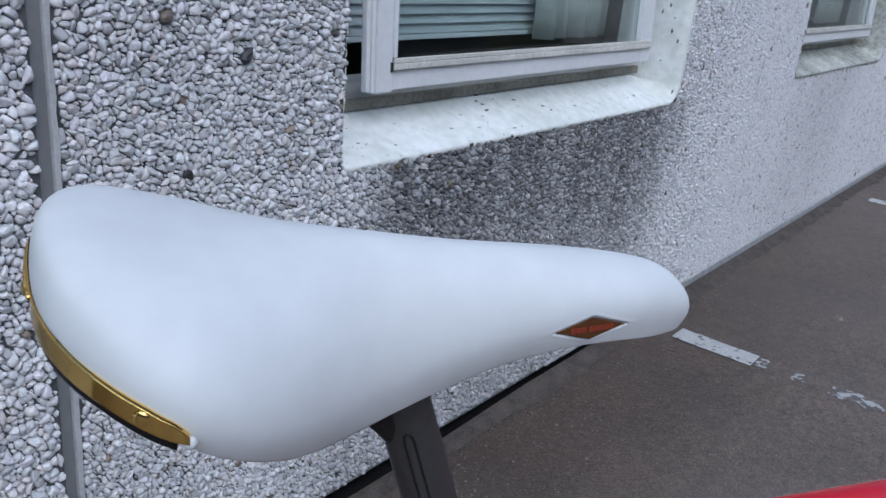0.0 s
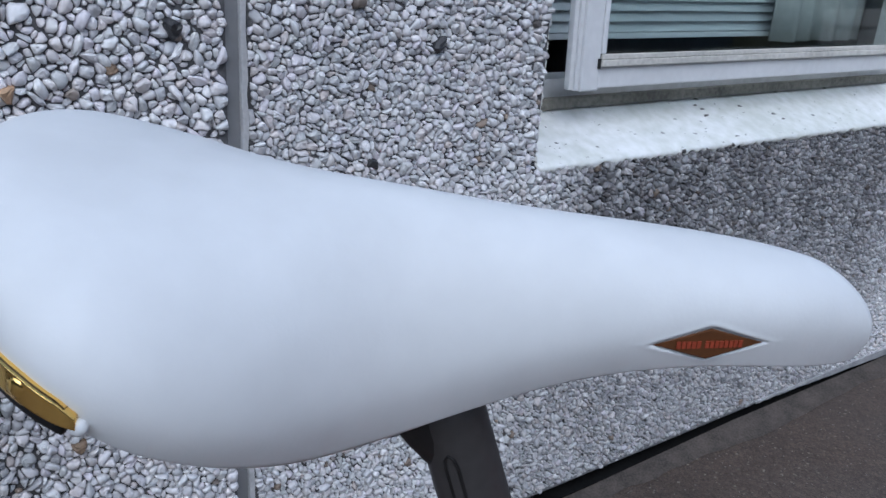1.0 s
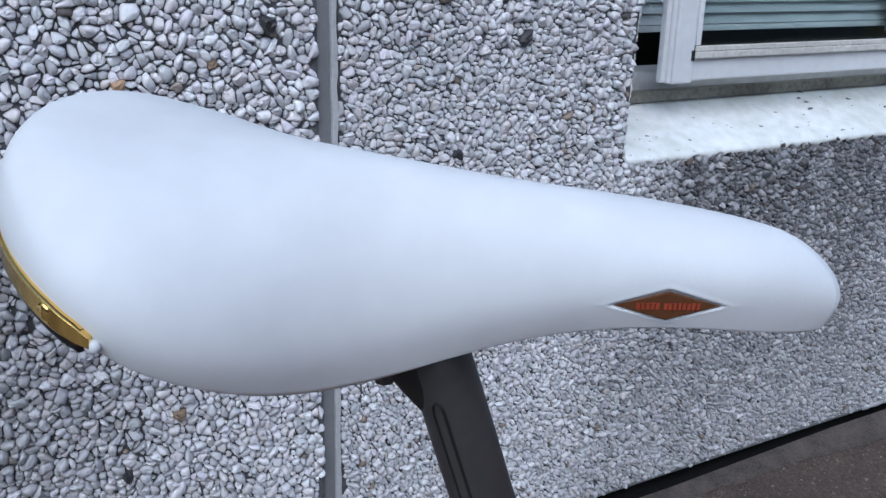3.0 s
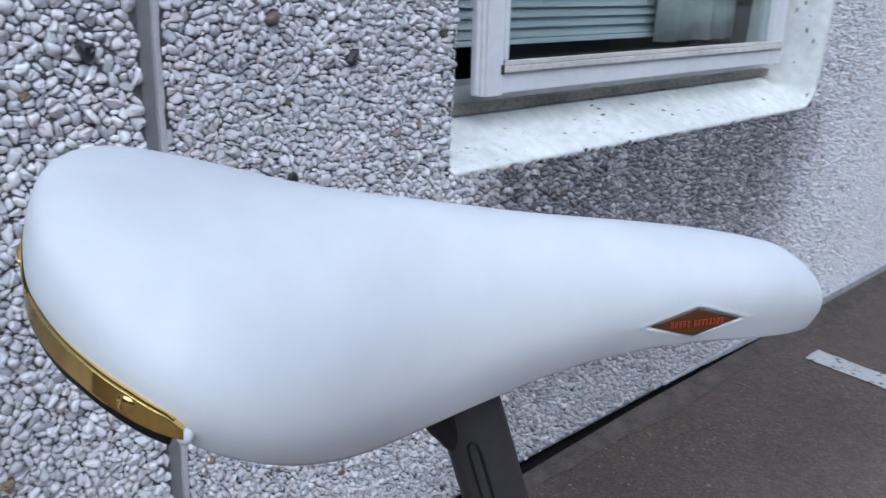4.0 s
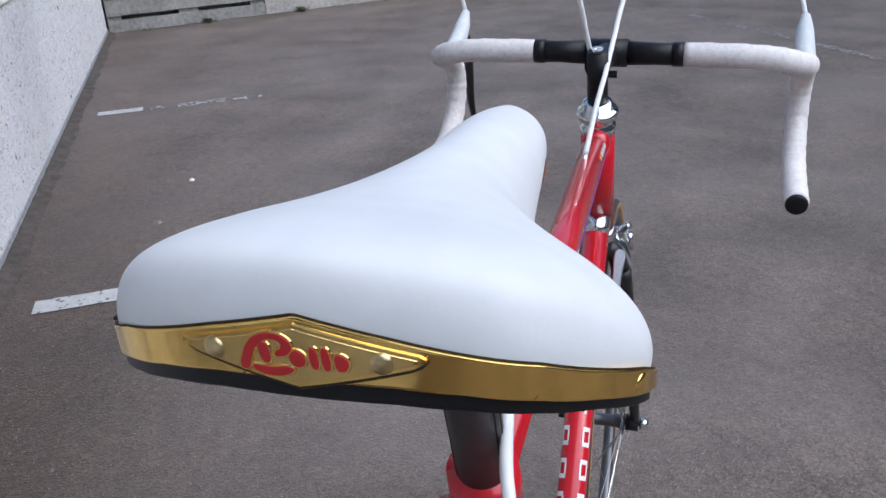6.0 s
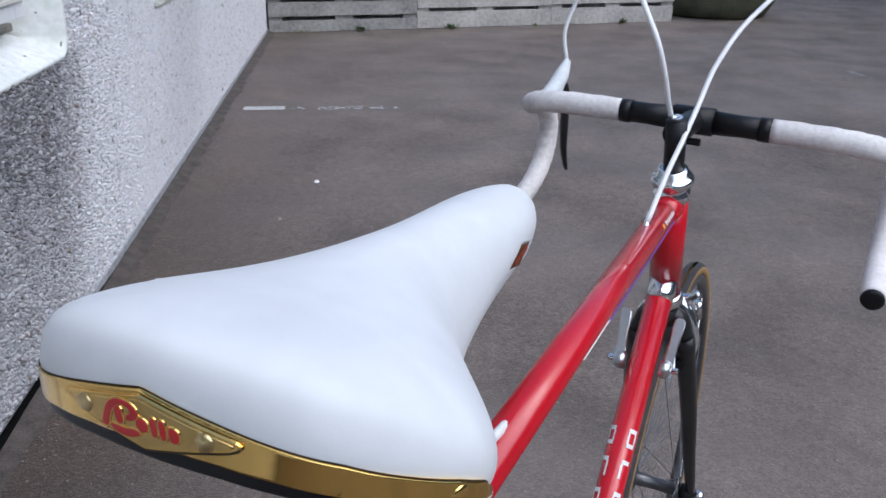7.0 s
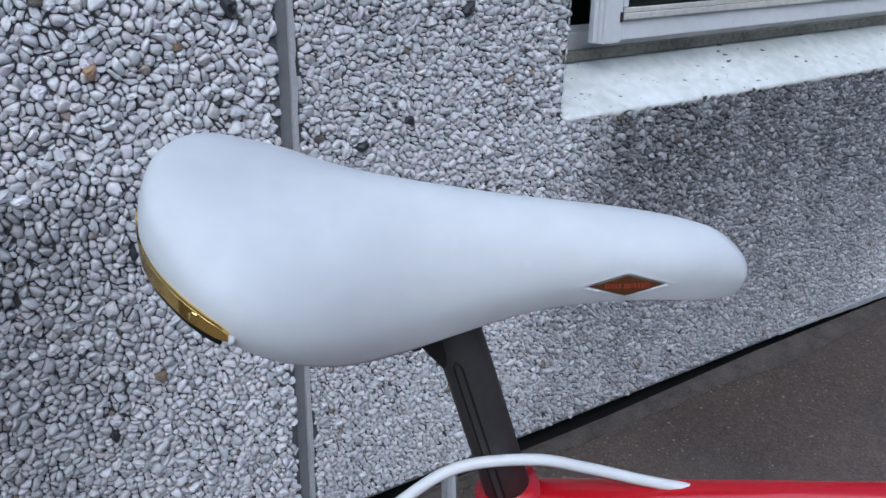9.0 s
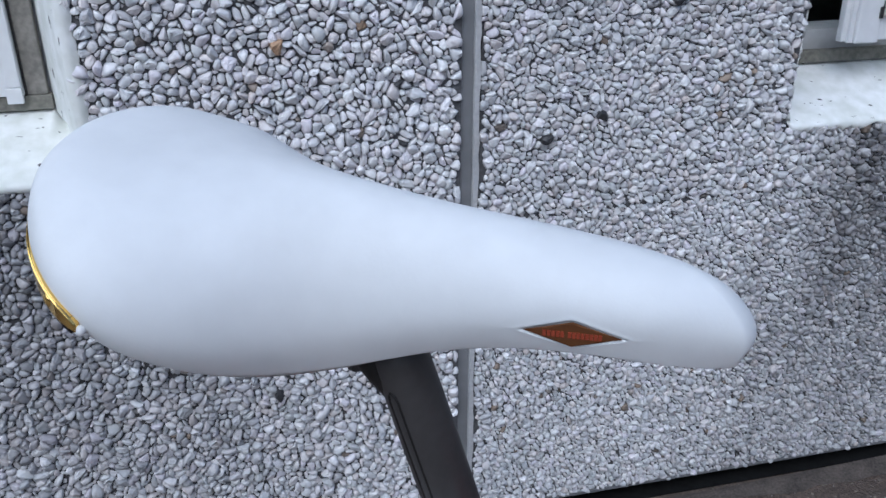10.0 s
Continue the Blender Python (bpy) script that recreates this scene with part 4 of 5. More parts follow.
def flank_y(x):
    t = np.linspace(0, len(S_X) - 1, 1500)
    ox, oy, _, _ = outline(t)
    return float(np.interp(x, ox, oy))


def back_strip(y0, y1, n, low, high, out, thick):
    """A band that follows the back of the saddle from y0 to y1; low and high give its edges for a sideways place."""
    ox, oy, onx, ony, arc, top = back_arc(np.linspace(0, 5.2, 900))
    b = bmesh.new()
    rows = []
    for u in np.linspace(y0, y1, n):
        s, sg = abs(u) * top, 1 if u >= 0 else -1
        x, y = np.interp(s, arc, ox), np.interp(s, arc, oy)
        nx, ny = np.interp(s, arc, onx), np.interp(s, arc, ony)
        za, zb = low(abs(u)), high(abs(u))
        ring = []
        for o, z in ((out, za), (out + thick, za + 0.0004), (out + thick, za + 0.0010), (out + thick, zb - 0.0010), (out + thick, zb - 0.0003), (out, zb), (out - 0.002, zb - 0.0004), (out - 0.002, za + 0.0004)):
            ring.append(b.verts.new((x + nx * o, sg * (y + ny * o), z)))
        rows.append(ring)
    grid_faces(b, rows, closed=True)
    b.faces.new(rows[0])
    b.faces.new(rows[-1])
    return b


plate = part("plate", back_strip(-1.01, 0.94, 110, plate_low, plate_high, -0.0002, 0.0009), M_GOLD, saddle, "polished brass plate round the back", smooth=False)
for f in plate.data.polygons:
    f.use_smooth = abs(f.normal.z) < 0.5
part("base_rim", back_strip(-0.97, 0.93, 90, lambda u: plate_low(u) - 0.0034 - 0.0018 * max(0.0, 1 - (u / 0.7) ** 2), lambda u: plate_low(u) + 0.0004, -0.0024, 0.0018), M_BLACK, saddle, "black plastic base rim", smooth=True)
# raised diamond in the middle of the plate
dia = 0.300


def dia_low(u):
    return float(np.interp(u, [0, 0.15, 0.265, 0.288, dia], [.9690, .9722, .9748, .9758, .9772]))


def dia_high(u):
    return float(np.interp(u, [0, 0.15, 0.265, 0.288, dia], [.9850, .9816, .9789, .9783, .9774]))


part("name_plate", back_strip(-dia, dia, 81, dia_low, dia_high, 0.0006, 0.0008), M_GOLD, saddle, "raised brass diamond")
# thin dark strips painted in as shadow lines below diamond and above plate
part("crevice_line", back_strip(-dia - 0.003, dia + 0.003, 81, lambda u: dia_low(min(u, dia)) - 0.0010, lambda u: dia_low(min(u, dia)) + 0.0003, 0.0003, 0.0005), M_CREVICE_LINE, saddle, "dark strip painted as a shadow line under the diamond")
part("crevice_line", back_strip(-0.99, 0.92, 110, lambda u: plate_high(u) - 0.0006, lambda u: plate_high(u) - 0.00015, -0.0003, 0.0005), M_CREVICE_LINE, saddle, "dark crevice strip along the top of the plate")
inner = 0.278
part("name_field", back_strip(-inner, inner, 81, lambda u: dia_low(u) + 0.0010, lambda u: dia_high(u) - 0.0010, 0.0011, 0.0005), M_GOLD_WORN, saddle, "duller brass field inside the diamond")


def on_back(u, z, out):
    ox, oy, onx, ony, arc, _ = back_arc(np.linspace(0, 5.2, 900))
    s = abs(u)
    sg = 1 if u >= 0 else -1
    n = Vector((np.interp(s, arc, onx), sg * np.interp(s, arc, ony), 0))
    return Vector((np.interp(s, arc, ox), sg * np.interp(s, arc, oy), z)) + n * out, n


def rivet(u, z, r, out, name="rivet"):
    p, n = on_back(u, z, out)
    prof = [(-0.002, r * 0.9), (0.0, r)] + [((r * 0.55 if name == "rivet" else r * 0.42) * math.sin(a), r * math.cos(a)) for a in np.linspace(0.25, 1.5, 6)]
    return part(name, lathe(prof, p, p + n, 20), M_GOLD_OLD if name == "rivet" else M_GOLD, saddle, "domed rivet", smooth=True)


rivet(0.0198, 0.9768, 0.0028, 0.0012)
rivet(-0.0190, 0.9766, 0.0028, 0.0012)
SCREW = back_arc(np.linspace(0, 5.2, 900))[5] - 0.0125
rivet(SCREW, 0.9564, 0.0027, 0.0004, "end_screw")
rivet(-SCREW, 0.9564, 0.0027, 0.0004, "end_screw")


# red enamelled emblem on the diamond: flat plain shapes, each with a raised brass edge
def blob(pts, grow, out, thick):
    """A flat piece on the back of the saddle from an outline of (sideways, height) places in millimetres."""
    P = [Vector((u, z, 0)) for u, z in pts]
    for _ in range(2):    # round the corners
        P = [q for p, r in zip(P, P[1:] + P[:1]) for q in (p.lerp(r, 0.25), p.lerp(r, 0.75))]
    n = len(P)
    area = sum(P[i - 1].x * P[i].y - P[i].x * P[i - 1].y for i in range(n))
    b = bmesh.new()
    rings = []
    for g, o in ((grow, out - 0.0012), (grow, out + thick * 0.6), (grow - 0.25, out + thick)):
        ring = []
        for i in range(n):
            d = P[(i + 1) % n] - P[i - 1]
            nv = Vector((d.y, -d.x, 0)).normalized() * (1 if area > 0 else -1)
            q = P[i] + nv * g
            ring.append(b.verts.new(on_back(q.x * 0.00085 + 0.0008, 0.9772 + q.y * 0.00072, o)[0]))
        rings.append(ring)
    grid_faces(b, rings, closed=True)
    b.faces.new(rings[-1])
    return b


for pts in ([(12.6, -6.4), (15.0, -5.6), (14.0, -1.4), (11.6, 4.6), (7.0, 7.6), (1.8, 7.0), (-0.6, 3.6), (1.0, 0.2), (4.6, -0.6), (4.4, 1.4), (2.4, 2.6), (3.0, 5.0), (6.2, 5.6), (9.6, 2.8), (11.4, -1.6)],
            [(9.4, 3.6), (6.4, 4.4), (5.6, -2.6), (8.4, -3.2)],
            [(12.0, -4.2), (9.6, -7.0), (3.6, -7.4), (-1.0, -4.6), (1.6, -3.4), (5.2, -4.4), (8.8, -4.2)],
            [(0.8, 0.8), (-1.6, 2.6), (-3.9, 1.0), (-4.1, -2.2), (-1.8, -3.8), (0.6, -2.2)],
            [(-4.9, 3.8), (-7.1, 3.6), (-7.6, -3.6), (-5.3, -3.8)],
            [(-8.0, 3.8), (-10.2, 3.6), (-10.8, -3.8), (-8.5, -4.0)],
            [(-11.4, 2.0), (-14.2, 1.6), (-15.4, -1.0), (-14.4, -4.0), (-11.8, -4.0)]):
    part("emblem_edge", blob(pts, 0.75, 0.0012, 0.0007), M_GOLD, saddle, "raised brass edge of the emblem")
    part("emblem", blob(pts, 0.1, 0.00165, 0.0004), M_RED_ENAMEL, saddle, "red enamel emblem piece")

# the cover's corner curls round the ends of the plate
for sg in (1, -1):
    p, nrm = on_back(sg * (SCREW + 0.0136), 0.9478, -0.0012)
    part("cover_corner", lathe([(-0.003, 0.0015), (0.0, 0.0021), (0.0009, 0.0019), (0.0015, 0.0011), (0.0017, 0.0002)], p, p + nrm, 16), M_LEATHER, saddle, "white leather corner", smooth=True)

# small dark chip in the leather beside the plate's end
p, nrm = on_back(SCREW - 0.0125, 0.9672, 0.0001)
part("chip", lathe([(-0.001, 0.0006), (0.0, 0.0006), (0.0003, 0.0002)], p, p + nrm, 8), M_BLACK, saddle, "small dark chip in the leather")

# bronze diamond badges in the recesses of both flanks
for sg in (1, -1):
    b = bmesh.new()

    def bp(u, w, out):
        x = BADGE_X + u * BADGE_W
        y = flank_y(x) - 0.0009 + out
        return b.verts.new((x, sg * y, BADGE_Z + 0.02 * u * BADGE_W + w * BADGE_H))
    n = 12
    rows = []
    for i in range(n + 1):
        u = -1 + 2 * i / n
        h = max(0.02, 1 - abs(u))
        rows.append([bp(u, w * h, o) for w, o in ((-1, -0.0002), (-0.85, 0.0000), (0.85, 0.0000), (1, -0.0002))])
    grid_faces(b, rows)
    badge = part("badge", b, M_BADGE, saddle, "bronze diamond badge sunk into the flank")
    for ua, ub, m in ((-0.60, -0.14, 5), (-0.08, 0.62, 8)):
        for q in range(m):    # small raised bars
            b2 = bmesh.new()
            a0, a1 = ua + (ub - ua) * (q + 0.08) / m, ua + (ub - ua) * (q + 0.86) / m
            vs = []
            for u, w in ((a0, -0.22), (a1, -0.22), (a1, 0.22), (a0, 0.22)):
                x = BADGE_X + u * BADGE_W
                vs.append(b2.verts.new((x, sg * (flank_y(x) - 0.0009 + 0.0006), BADGE_Z + 0.02 * u * BADGE_W + w * BADGE_H)))
            r = bmesh.ops.extrude_face_region(b2, geom=[b2.faces.new(vs)])
            for v in r["geom"]:
                if isinstance(v, bmesh.types.BMVert):
                    v.co.y -= sg * 0.0004
            part("badge_mark", b2, M_RUST, saddle, "small red mark on the badge")

# underside, rails and clamp
b = bmesh.new()
t = np.linspace(0, len(S_X) - 1, 120)
ox, oy, onx, ony = outline(t)
zb = soft(t, S_ZB, 1)
ins = soft(t, S_IN, 1) + 0.004
rows = []
for r in (1.0, 0.6, 0.0):
    ring = []
    px = np.clip(ox, -0.140, 0.118)
    py = np.maximum(oy - ins, 0) * r
    for k in range(120):
        ring.append(b.verts.new((px[k], py[k], zb[k] + 0.004 + (1 - r) * 0.012)))
    for k in range(118, 0, -1):
        ring.append(b.verts.new((px[k], -py[k], zb[k] + 0.004 + (1 - r) * 0.012)))
    rows.append(ring)
grid_faces(b, rows, closed=True)
part("base", b, M_BLACK, saddle, "black plastic saddle base", smooth=True)
for sg in (1, -1):
    part("rail", sweep([(0.095, sg * 0.010, 0.950), (0.06, sg * 0.014, 0.947), (0.03, sg * 0.018, 0.944), (-0.04, sg * 0.020, 0.940), (-0.08, sg * 0.026, 0.944), (-0.125, sg * 0.030, 0.964)], 0.0035, 10, smooth_n=6), M_CHROME, saddle, smooth=True)

# seat post
P0, P1 = Vector((-0.0135, 0, 0.921)), Vector((0.0360, 0, 0.765))
post = part("seat_post", sweep([P0, P0.lerp(P1, 0.08), P0.lerp(P1, 0.25), P1], [0.0112, 0.0119, 0.0122, 0.0124], 32), M_POST, bike, "dark grey anodised alloy seat post", smooth=True)
D = (P1 - P0).normalized()
ACROSS = Vector((-D.z, 0, D.x))
part("clamp", box(-0.030, 0.000, -0.016, 0.016, 0.921, 0.945, 0.004), M_POST, post)
part("yoke", sweep([(-0.030, 0, 0.920), (-0.022, 0, 0.911), (-0.0155, 0, 0.903), (-0.010, 0, 0.895)], [0.0095, 0.0100, 0.0098, 0.0085], 20, smooth_n=4), M_FLUTE, post, smooth=True)
part("bolt", sweep([(-0.030, 0, 0.934), (-0.030, 0, 0.900)], 0.004, 8), M_POST, post)


def on_post(turn, down, sg, out=0.0):
    """A place on the skin of the post: turned from its flank towards the front, and so far down from its head."""
    a = radians(turn)
    return P0 + D * down + (ACROSS * math.sin(a) + Vector((0, sg * math.cos(a), 0))) * (0.0121 + out)


for sg in (1, -1):    # a long slot with a rounded head on each flank
    rim = [on_post(-27, d, sg) for d in (0.120, 0.08, 0.04, 0.027)] + [on_post(a, d, sg) for a, d in ((-24, 0.0235), (-17, 0.0220), (-10, 0.0235), (-7, 0.027))] + [on_post(-7, d, sg) for d in (0.04, 0.08, 0.120)]
    part("flute", sweep(rim, 0.0006, 8), M_FLUTE, post, "dark edge of a long slot", smooth=True)
    b = bmesh.new()
    grid_faces(b, [[b.verts.new(on_post(a, d, sg, 0.00025)) for a in (-23, -16, -10)] for d in (0.0255, 0.04, 0.08, 0.120)])
    part("slot", b, M_POST, post, "shallow dark slot")

# frame tubes
BB = Vector((0.165, 0, 0.272))
seat_top = Vector((0.0265, 0, 0.792))
top_a, top_b = Vector((0.0215, 0, 0.8045)), Vector((0.578, 0, 0.8085))
frame_ob = part("frame", sweep([top_a, top_a.lerp(top_b, 0.5), top_b], 0.0128, 28), M_RED, bike, "glossy red top tube", smooth=True)
frame_ob.name = "top_tube"
part("seat_tube", sweep([seat_top + Vector((-0.0062, 0, 0.024)), BB], 0.0148, 24), M_RED, bike, smooth=True)
lug = part("seat_lug", sweep([seat_top + Vector((-0.0072, 0, 0.0245)), seat_top + Vector((-0.003, 0, 0.012)), seat_top + Vector((0.006, 0, -0.026))], [0.0172, 0.0178, 0.0166], 24), M_RED, bike, "red seat lug", smooth=True)
part("seat_bolt", sweep([(-0.010, -0.016, 0.808), (-0.010, 0.016, 0.808)], 0.0045, 12), M_CHROME, lug)
part("down_tube", sweep([(0.603, 0, 0.712), BB], 0.0145, 28), M_RED, bike, "glossy red down tube", smooth=True)
head = part("head_tube", sweep([on_axis(0.820), on_axis(0.694)], 0.0178, 28), M_RED, bike, smooth=True)
part("top_lug", sweep([top_b + Vector((-0.035, 0, 0)), top_b + Vector((-0.012, 0, 0)), top_b], [0.0134, 0.0148, 0.0165], 24), M_RED, head, smooth=True)
dd = (BB - Vector((0.603, 0, 0.712))).normalized()
part("down_lug", sweep([Vector((0.603, 0, 0.712)), Vector((0.603, 0, 0.712)) + dd * 0.018, Vector((0.603, 0, 0.712)) + dd * 0.026], [0.0160, 0.0154, 0.0148], 24), M_CHROME, head, "chromed lug", smooth=True)
part("bottom_bracket", sweep([BB + Vector((0, -0.034, 0)), BB + Vector((0, 0.034, 0))], 0.02, 20), M_RED, bike, smooth=True)
REAR = Vector((-0.235, 0, 0.3265))
for sg in (1, -1):
    part("chain_stay", sweep([BB + Vector((-0.02, sg * 0.022, 0)), REAR + Vector((0.02, sg * 0.058, 0))], [0.010, 0.006], 12), M_RED, bike, smooth=True)
    part("seat_stay", sweep([seat_top + Vector((-0.008, sg * 0.014, 0.004)), REAR + Vector((0.006, sg * 0.058, 0.012))], [0.0075, 0.006], 12), M_RED, bike, smooth=True)
# pale line and name mark on the top tube, name marks on the down tube
for sg in (1, -1):
    part("pinstripe", sweep([top_a.lerp(top_b, 0.38) + Vector((0, sg * 0.0124, -0.0036)), top_a.lerp(top_b, 0.50) + Vector((0, sg * 0.0124, -0.0036))], 0.0006, 6), M_DECAL, bike, "thin white pinstripe")
    part("pinstripe", sweep([top_a.lerp(top_b, 0.50) + Vector((0, sg * 0.0117, -0.0056)), top_a.lerp(top_b, 0.97) + Vector((0, sg * 0.0117, -0.0056))], 0.0010, 6), M_DECAL_BLUE, bike, "thin violet pinstripe")


def tube_mark(a, d, up, side, radius, along, angle, long, wide, material, owner, label):
    """A small plain bar bent round a tube."""
    b = bmesh.new()
    rows = []
    for s in (along, along + long):
        rows.append([b.verts.new(a + d * s + (up * math.cos(q) + side * math.sin(q)) * (radius + 0.0004)) for q in np.linspace(angle - wide / 2, angle + wide / 2, 6)])
    grid_faces(b, rows)
    return part("mark", b, material, owner, label)


td = (top_a - top_b).normalized()
for sg in (1, -1):
    for k in range(6):
        tube_mark(top_b, td, Vector((0, 0, 1)), Vector((0, sg, 0)), 0.0128, 0.040 + 0.0065 * k, 1.05, 0.0042, 0.38 if k % 2 else 0.28, M_DECAL, bike, "small white mark")
    tube_mark(top_b, td, Vector((0, 0, 1)), Vector((0, sg, 0)), 0.0128, 0.082, 1.05, 0.006, 0.34, M_DECAL_YELLOW, bike, "small orange mark")
start = Vector((0.603, 0, 0.712))
up = Vector((0, 1, 0)).cross(dd).normalized()
up = up if up.z > 0 else -up
for sg in (1, -1):
    for k in range(7):
        q0 = 0.175 + 0.033 * k
        for a0, ang, lg, wd in ((0, 0.80, 0.0045, 0.62), (0.0155, 0.80, 0.0045, 0.62), (0.004, 0.53, 0.012, 0.13), (0.004, 1.07, 0.012, 0.13)) if k % 3 != 1 else ((0, 0.80, 0.0045, 0.62), (0.004, 0.53, 0.016, 0.16)):
            tube_mark(start, dd, up, Vector((0, sg, 0)), 0.0145, q0 + a0, ang, lg, wd, M_DECAL, bike, "white mark")

# headset and stem
steered(part("headset", lathe([(0, 0.0182), (0.005, 0.0190), (0.010, 0.0188), (0.012, 0.0160), (0.018, 0.0165), (0.020, 0.0212), (0.025, 0.0220), (0.028, 0.0200), (0.030, 0.0160), (0.036, 0.0150), (0.037, 0.0110)], on_axis(0.8155), on_axis(0.95), 28), M_CHROME, bike, "chromed headset", smooth=True))
lower = part("lower_headset", lathe([(0, 0.0180), (0.004, 0.0205), (0.012, 0.0215), (0.014, 0.0185), (0.018, 0.0185)], on_axis(0.6935), on_axis(0.5), 28), M_CHROME, bike, "chromed lower headset", smooth=True)
stem = steered(part("stem", sweep([on_axis(0.85), on_axis(0.903)], 0.0106, 24), M_BLACK, bike, "black quill stem", smooth=True), TURN_BAR)
BAR = Vector((0.636, 0, 0.8870))
part("extension", sweep([on_axis(0.889) + Vector((-0.004, 0, 0)), on_axis(0.889) + Vector((0.02, 0, 0)), BAR], [0.0125, 0.012, 0.0125], 20), M_BLACK, stem, smooth=True)
part("bar_clamp", sweep([BAR + Vector((0, -0.021, 0)), BAR + Vector((0, 0.021, 0))], 0.0148, 24), M_BLACK, stem, smooth=True)
part("bolt", lathe([(-0.001, 0.0058), (0.002, 0.0058), (0.0026, 0.0035), (0.0012, 0.0032), (0.0012, 0.0001)], on_axis(0.905), on_axis(0.95), 12), M_CHROME, stem, "chrome stem bolt")
part("clamp_bolt", sweep([BAR + Vector((-0.010, -0.012, -0.021)), BAR + Vector((-0.010, 0.012, -0.021))], 0.004, 10), M_BLACK, stem)

# drop handlebar
HW = 0.206
bar = steered(part("handlebar", sweep([BAR + Vector((0, -0.10, 0)), BAR + Vector((0, 0.10, 0))], 0.0105, 24), M_BLACK, bike, "black handlebar centre", smooth=True), TURN_BAR)
for sg in (1, -1):
    part("sleeve", sweep([BAR + Vector((0, sg * 0.022, 0)), BAR + Vector((0, sg * 0.05, 0)), BAR + Vector((0, sg * 0.078, 0))], [0.0128, 0.0116, 0.0118], 24), M_BLACK, bar, smooth=True)
    part("tape_end", sweep([BAR + Vector((0, sg * 0.068, 0)), BAR + Vector((0, sg * 0.0795, 0))], 0.0128, 24), M_BLACK, bar, "black finishing tape", smooth=True)
    drop = [(BAR.x, sg * 0.079, BAR.z), (BAR.x + 0.001, sg * 0.145, BAR.z - 0.001), (BAR.x + 0.010, sg * 0.180, BAR.z - 0.006), (BAR.x + 0.036, sg * 0.201, BAR.z - 0.016), (BAR.x + 0.070, sg * HW, BAR.z - 0.023),
            (BAR.x + 0.098, sg * HW, BAR.z - 0.040), (BAR.x + 0.108, sg * HW, BAR.z - 0.066), (BAR.x + 0.098, sg * HW, BAR.z - 0.098), (BAR.x + 0.068, sg * HW, BAR.z - 0.124), (BAR.x + 0.022, sg * HW, BAR.z - 0.139), (BAR.x - 0.032, sg * HW, BAR.z - 0.146)]
    pts = curve_points(drop, 10)
    rad = [0.0122 + 0.0010 * ((k * 0.21) % 1.0) for k in range(len(pts))]
    tape = part("bar_tape", sweep(pts, rad, 24), M_TAPE, bar, "white wound bar tape", smooth=True)
    tail = Vector(pts[-1])
    tdir = (Vector(pts[-1]) - Vector(pts[-2])).normalized()
    part("end_plug", lathe([(-0.004, 0.0112), (0.002, 0.0116), (0.004, 0.0105), (0.0045, 0.007)], tail, tail + tdir, 20), M_BLACK, bar, "black end plug", smooth=True)
    hood = [(BAR.x + 0.084, sg * HW, BAR.z - 0.026), (BAR.x + 0.118, sg * HW, BAR.z - 0.013), (BAR.x + 0.142, sg * HW, BAR.z + 0.002), (BAR.x + 0.158, sg * HW, BAR.z + 0.017)]
    lever = part("brake_lever", sweep(hood, [0.0118, 0.0112, 0.0096, 0.0050], 18, smooth_n=5), M_HOOD, bar, "white rubber lever hood", smooth=True)
    part("blade", sweep([(BAR.x + 0.148, sg * HW, BAR.z - 0.002), (BAR.x + 0.162, sg * HW, BAR.z - 0.028), (BAR.x + 0.166, sg * HW, BAR.z - 0.066), (BAR.x + 0.172, sg * HW, BAR.z - 0.105), (BAR.x + 0.188, sg * HW, BAR.z - 0.138)], [0.0065, 0.0095, 0.009, 0.0075, 0.005], 12, smooth_n=5, flat=0.6), M_FORK, lever, "dark metal lever blade", smooth=True)


# cables
hoodL, hoodR = TURN_BAR @ Vector((BAR.x + 0.157, HW, BAR.z + 0.016)), TURN_BAR @ Vector((BAR.x + 0.157, -HW, BAR.z + 0.016))
part("brake_cable", sweep([hoodL, (0.802, 0.199, 0.945), (0.808, 0.186, 0.990), (0.790, 0.160, 1.050), (0.720, 0.125, 1.080), (0.625, 0.080, 1.056), (0.566, 0.048, 1.014), (0.547, 0.026, 0.980), (0.553, 0.017, 0.950), (0.566, 0.012, 0.918), (0.576, 0.008, 0.896)], 0.0026, 10, smooth_n=8), M_CABLE, bike, "white brake cable", smooth=True)
part("brake_cable", sweep([hoodR, (0.800, -0.207, 0.944), (0.822, -0.205, 0.985), (0.800, -0.180, 1.040), (0.735, -0.100, 1.045), (0.672, -0.045, 0.995), (0.622, -0.0219, 0.951), (0.586, -0.0135, 0.912), (0.545, -0.009, 0.884), (0.515, -0.004, 0.860), (0.476, 0.0018, 0.8225)], 0.0026, 10, smooth_n=8), M_CABLE, bike, "white brake cable", smooth=True)
part("brake_wire", sweep([(0.586, 0.006, 0.885), (0.625, 0.006, 0.79), (0.650, 0.006, 0.70)], 0.0009, 6), M_STEEL, bike, "bare steel brake wire")
part("cable_stop", sweep([(0.486, 0.002, 0.829), (0.470, 0.002, 0.814)], 0.0034, 10), M_CHROME, bike)
part("rear_brake_cable", sweep([(0.122, 0.0010, 0.8137), (0.0925, -0.0015, 0.8216), (0.0600, -0.0058, 0.8330), (0.0306, -0.0106, 0.8418), (-0.0075, -0.0171, 0.8413), (-0.0369, -0.0241, 0.8241), (-0.070, -0.020, 0.785)], 0.0030, 10, smooth_n=8), M_CABLE, bike, "white rear brake cable", smooth=True)
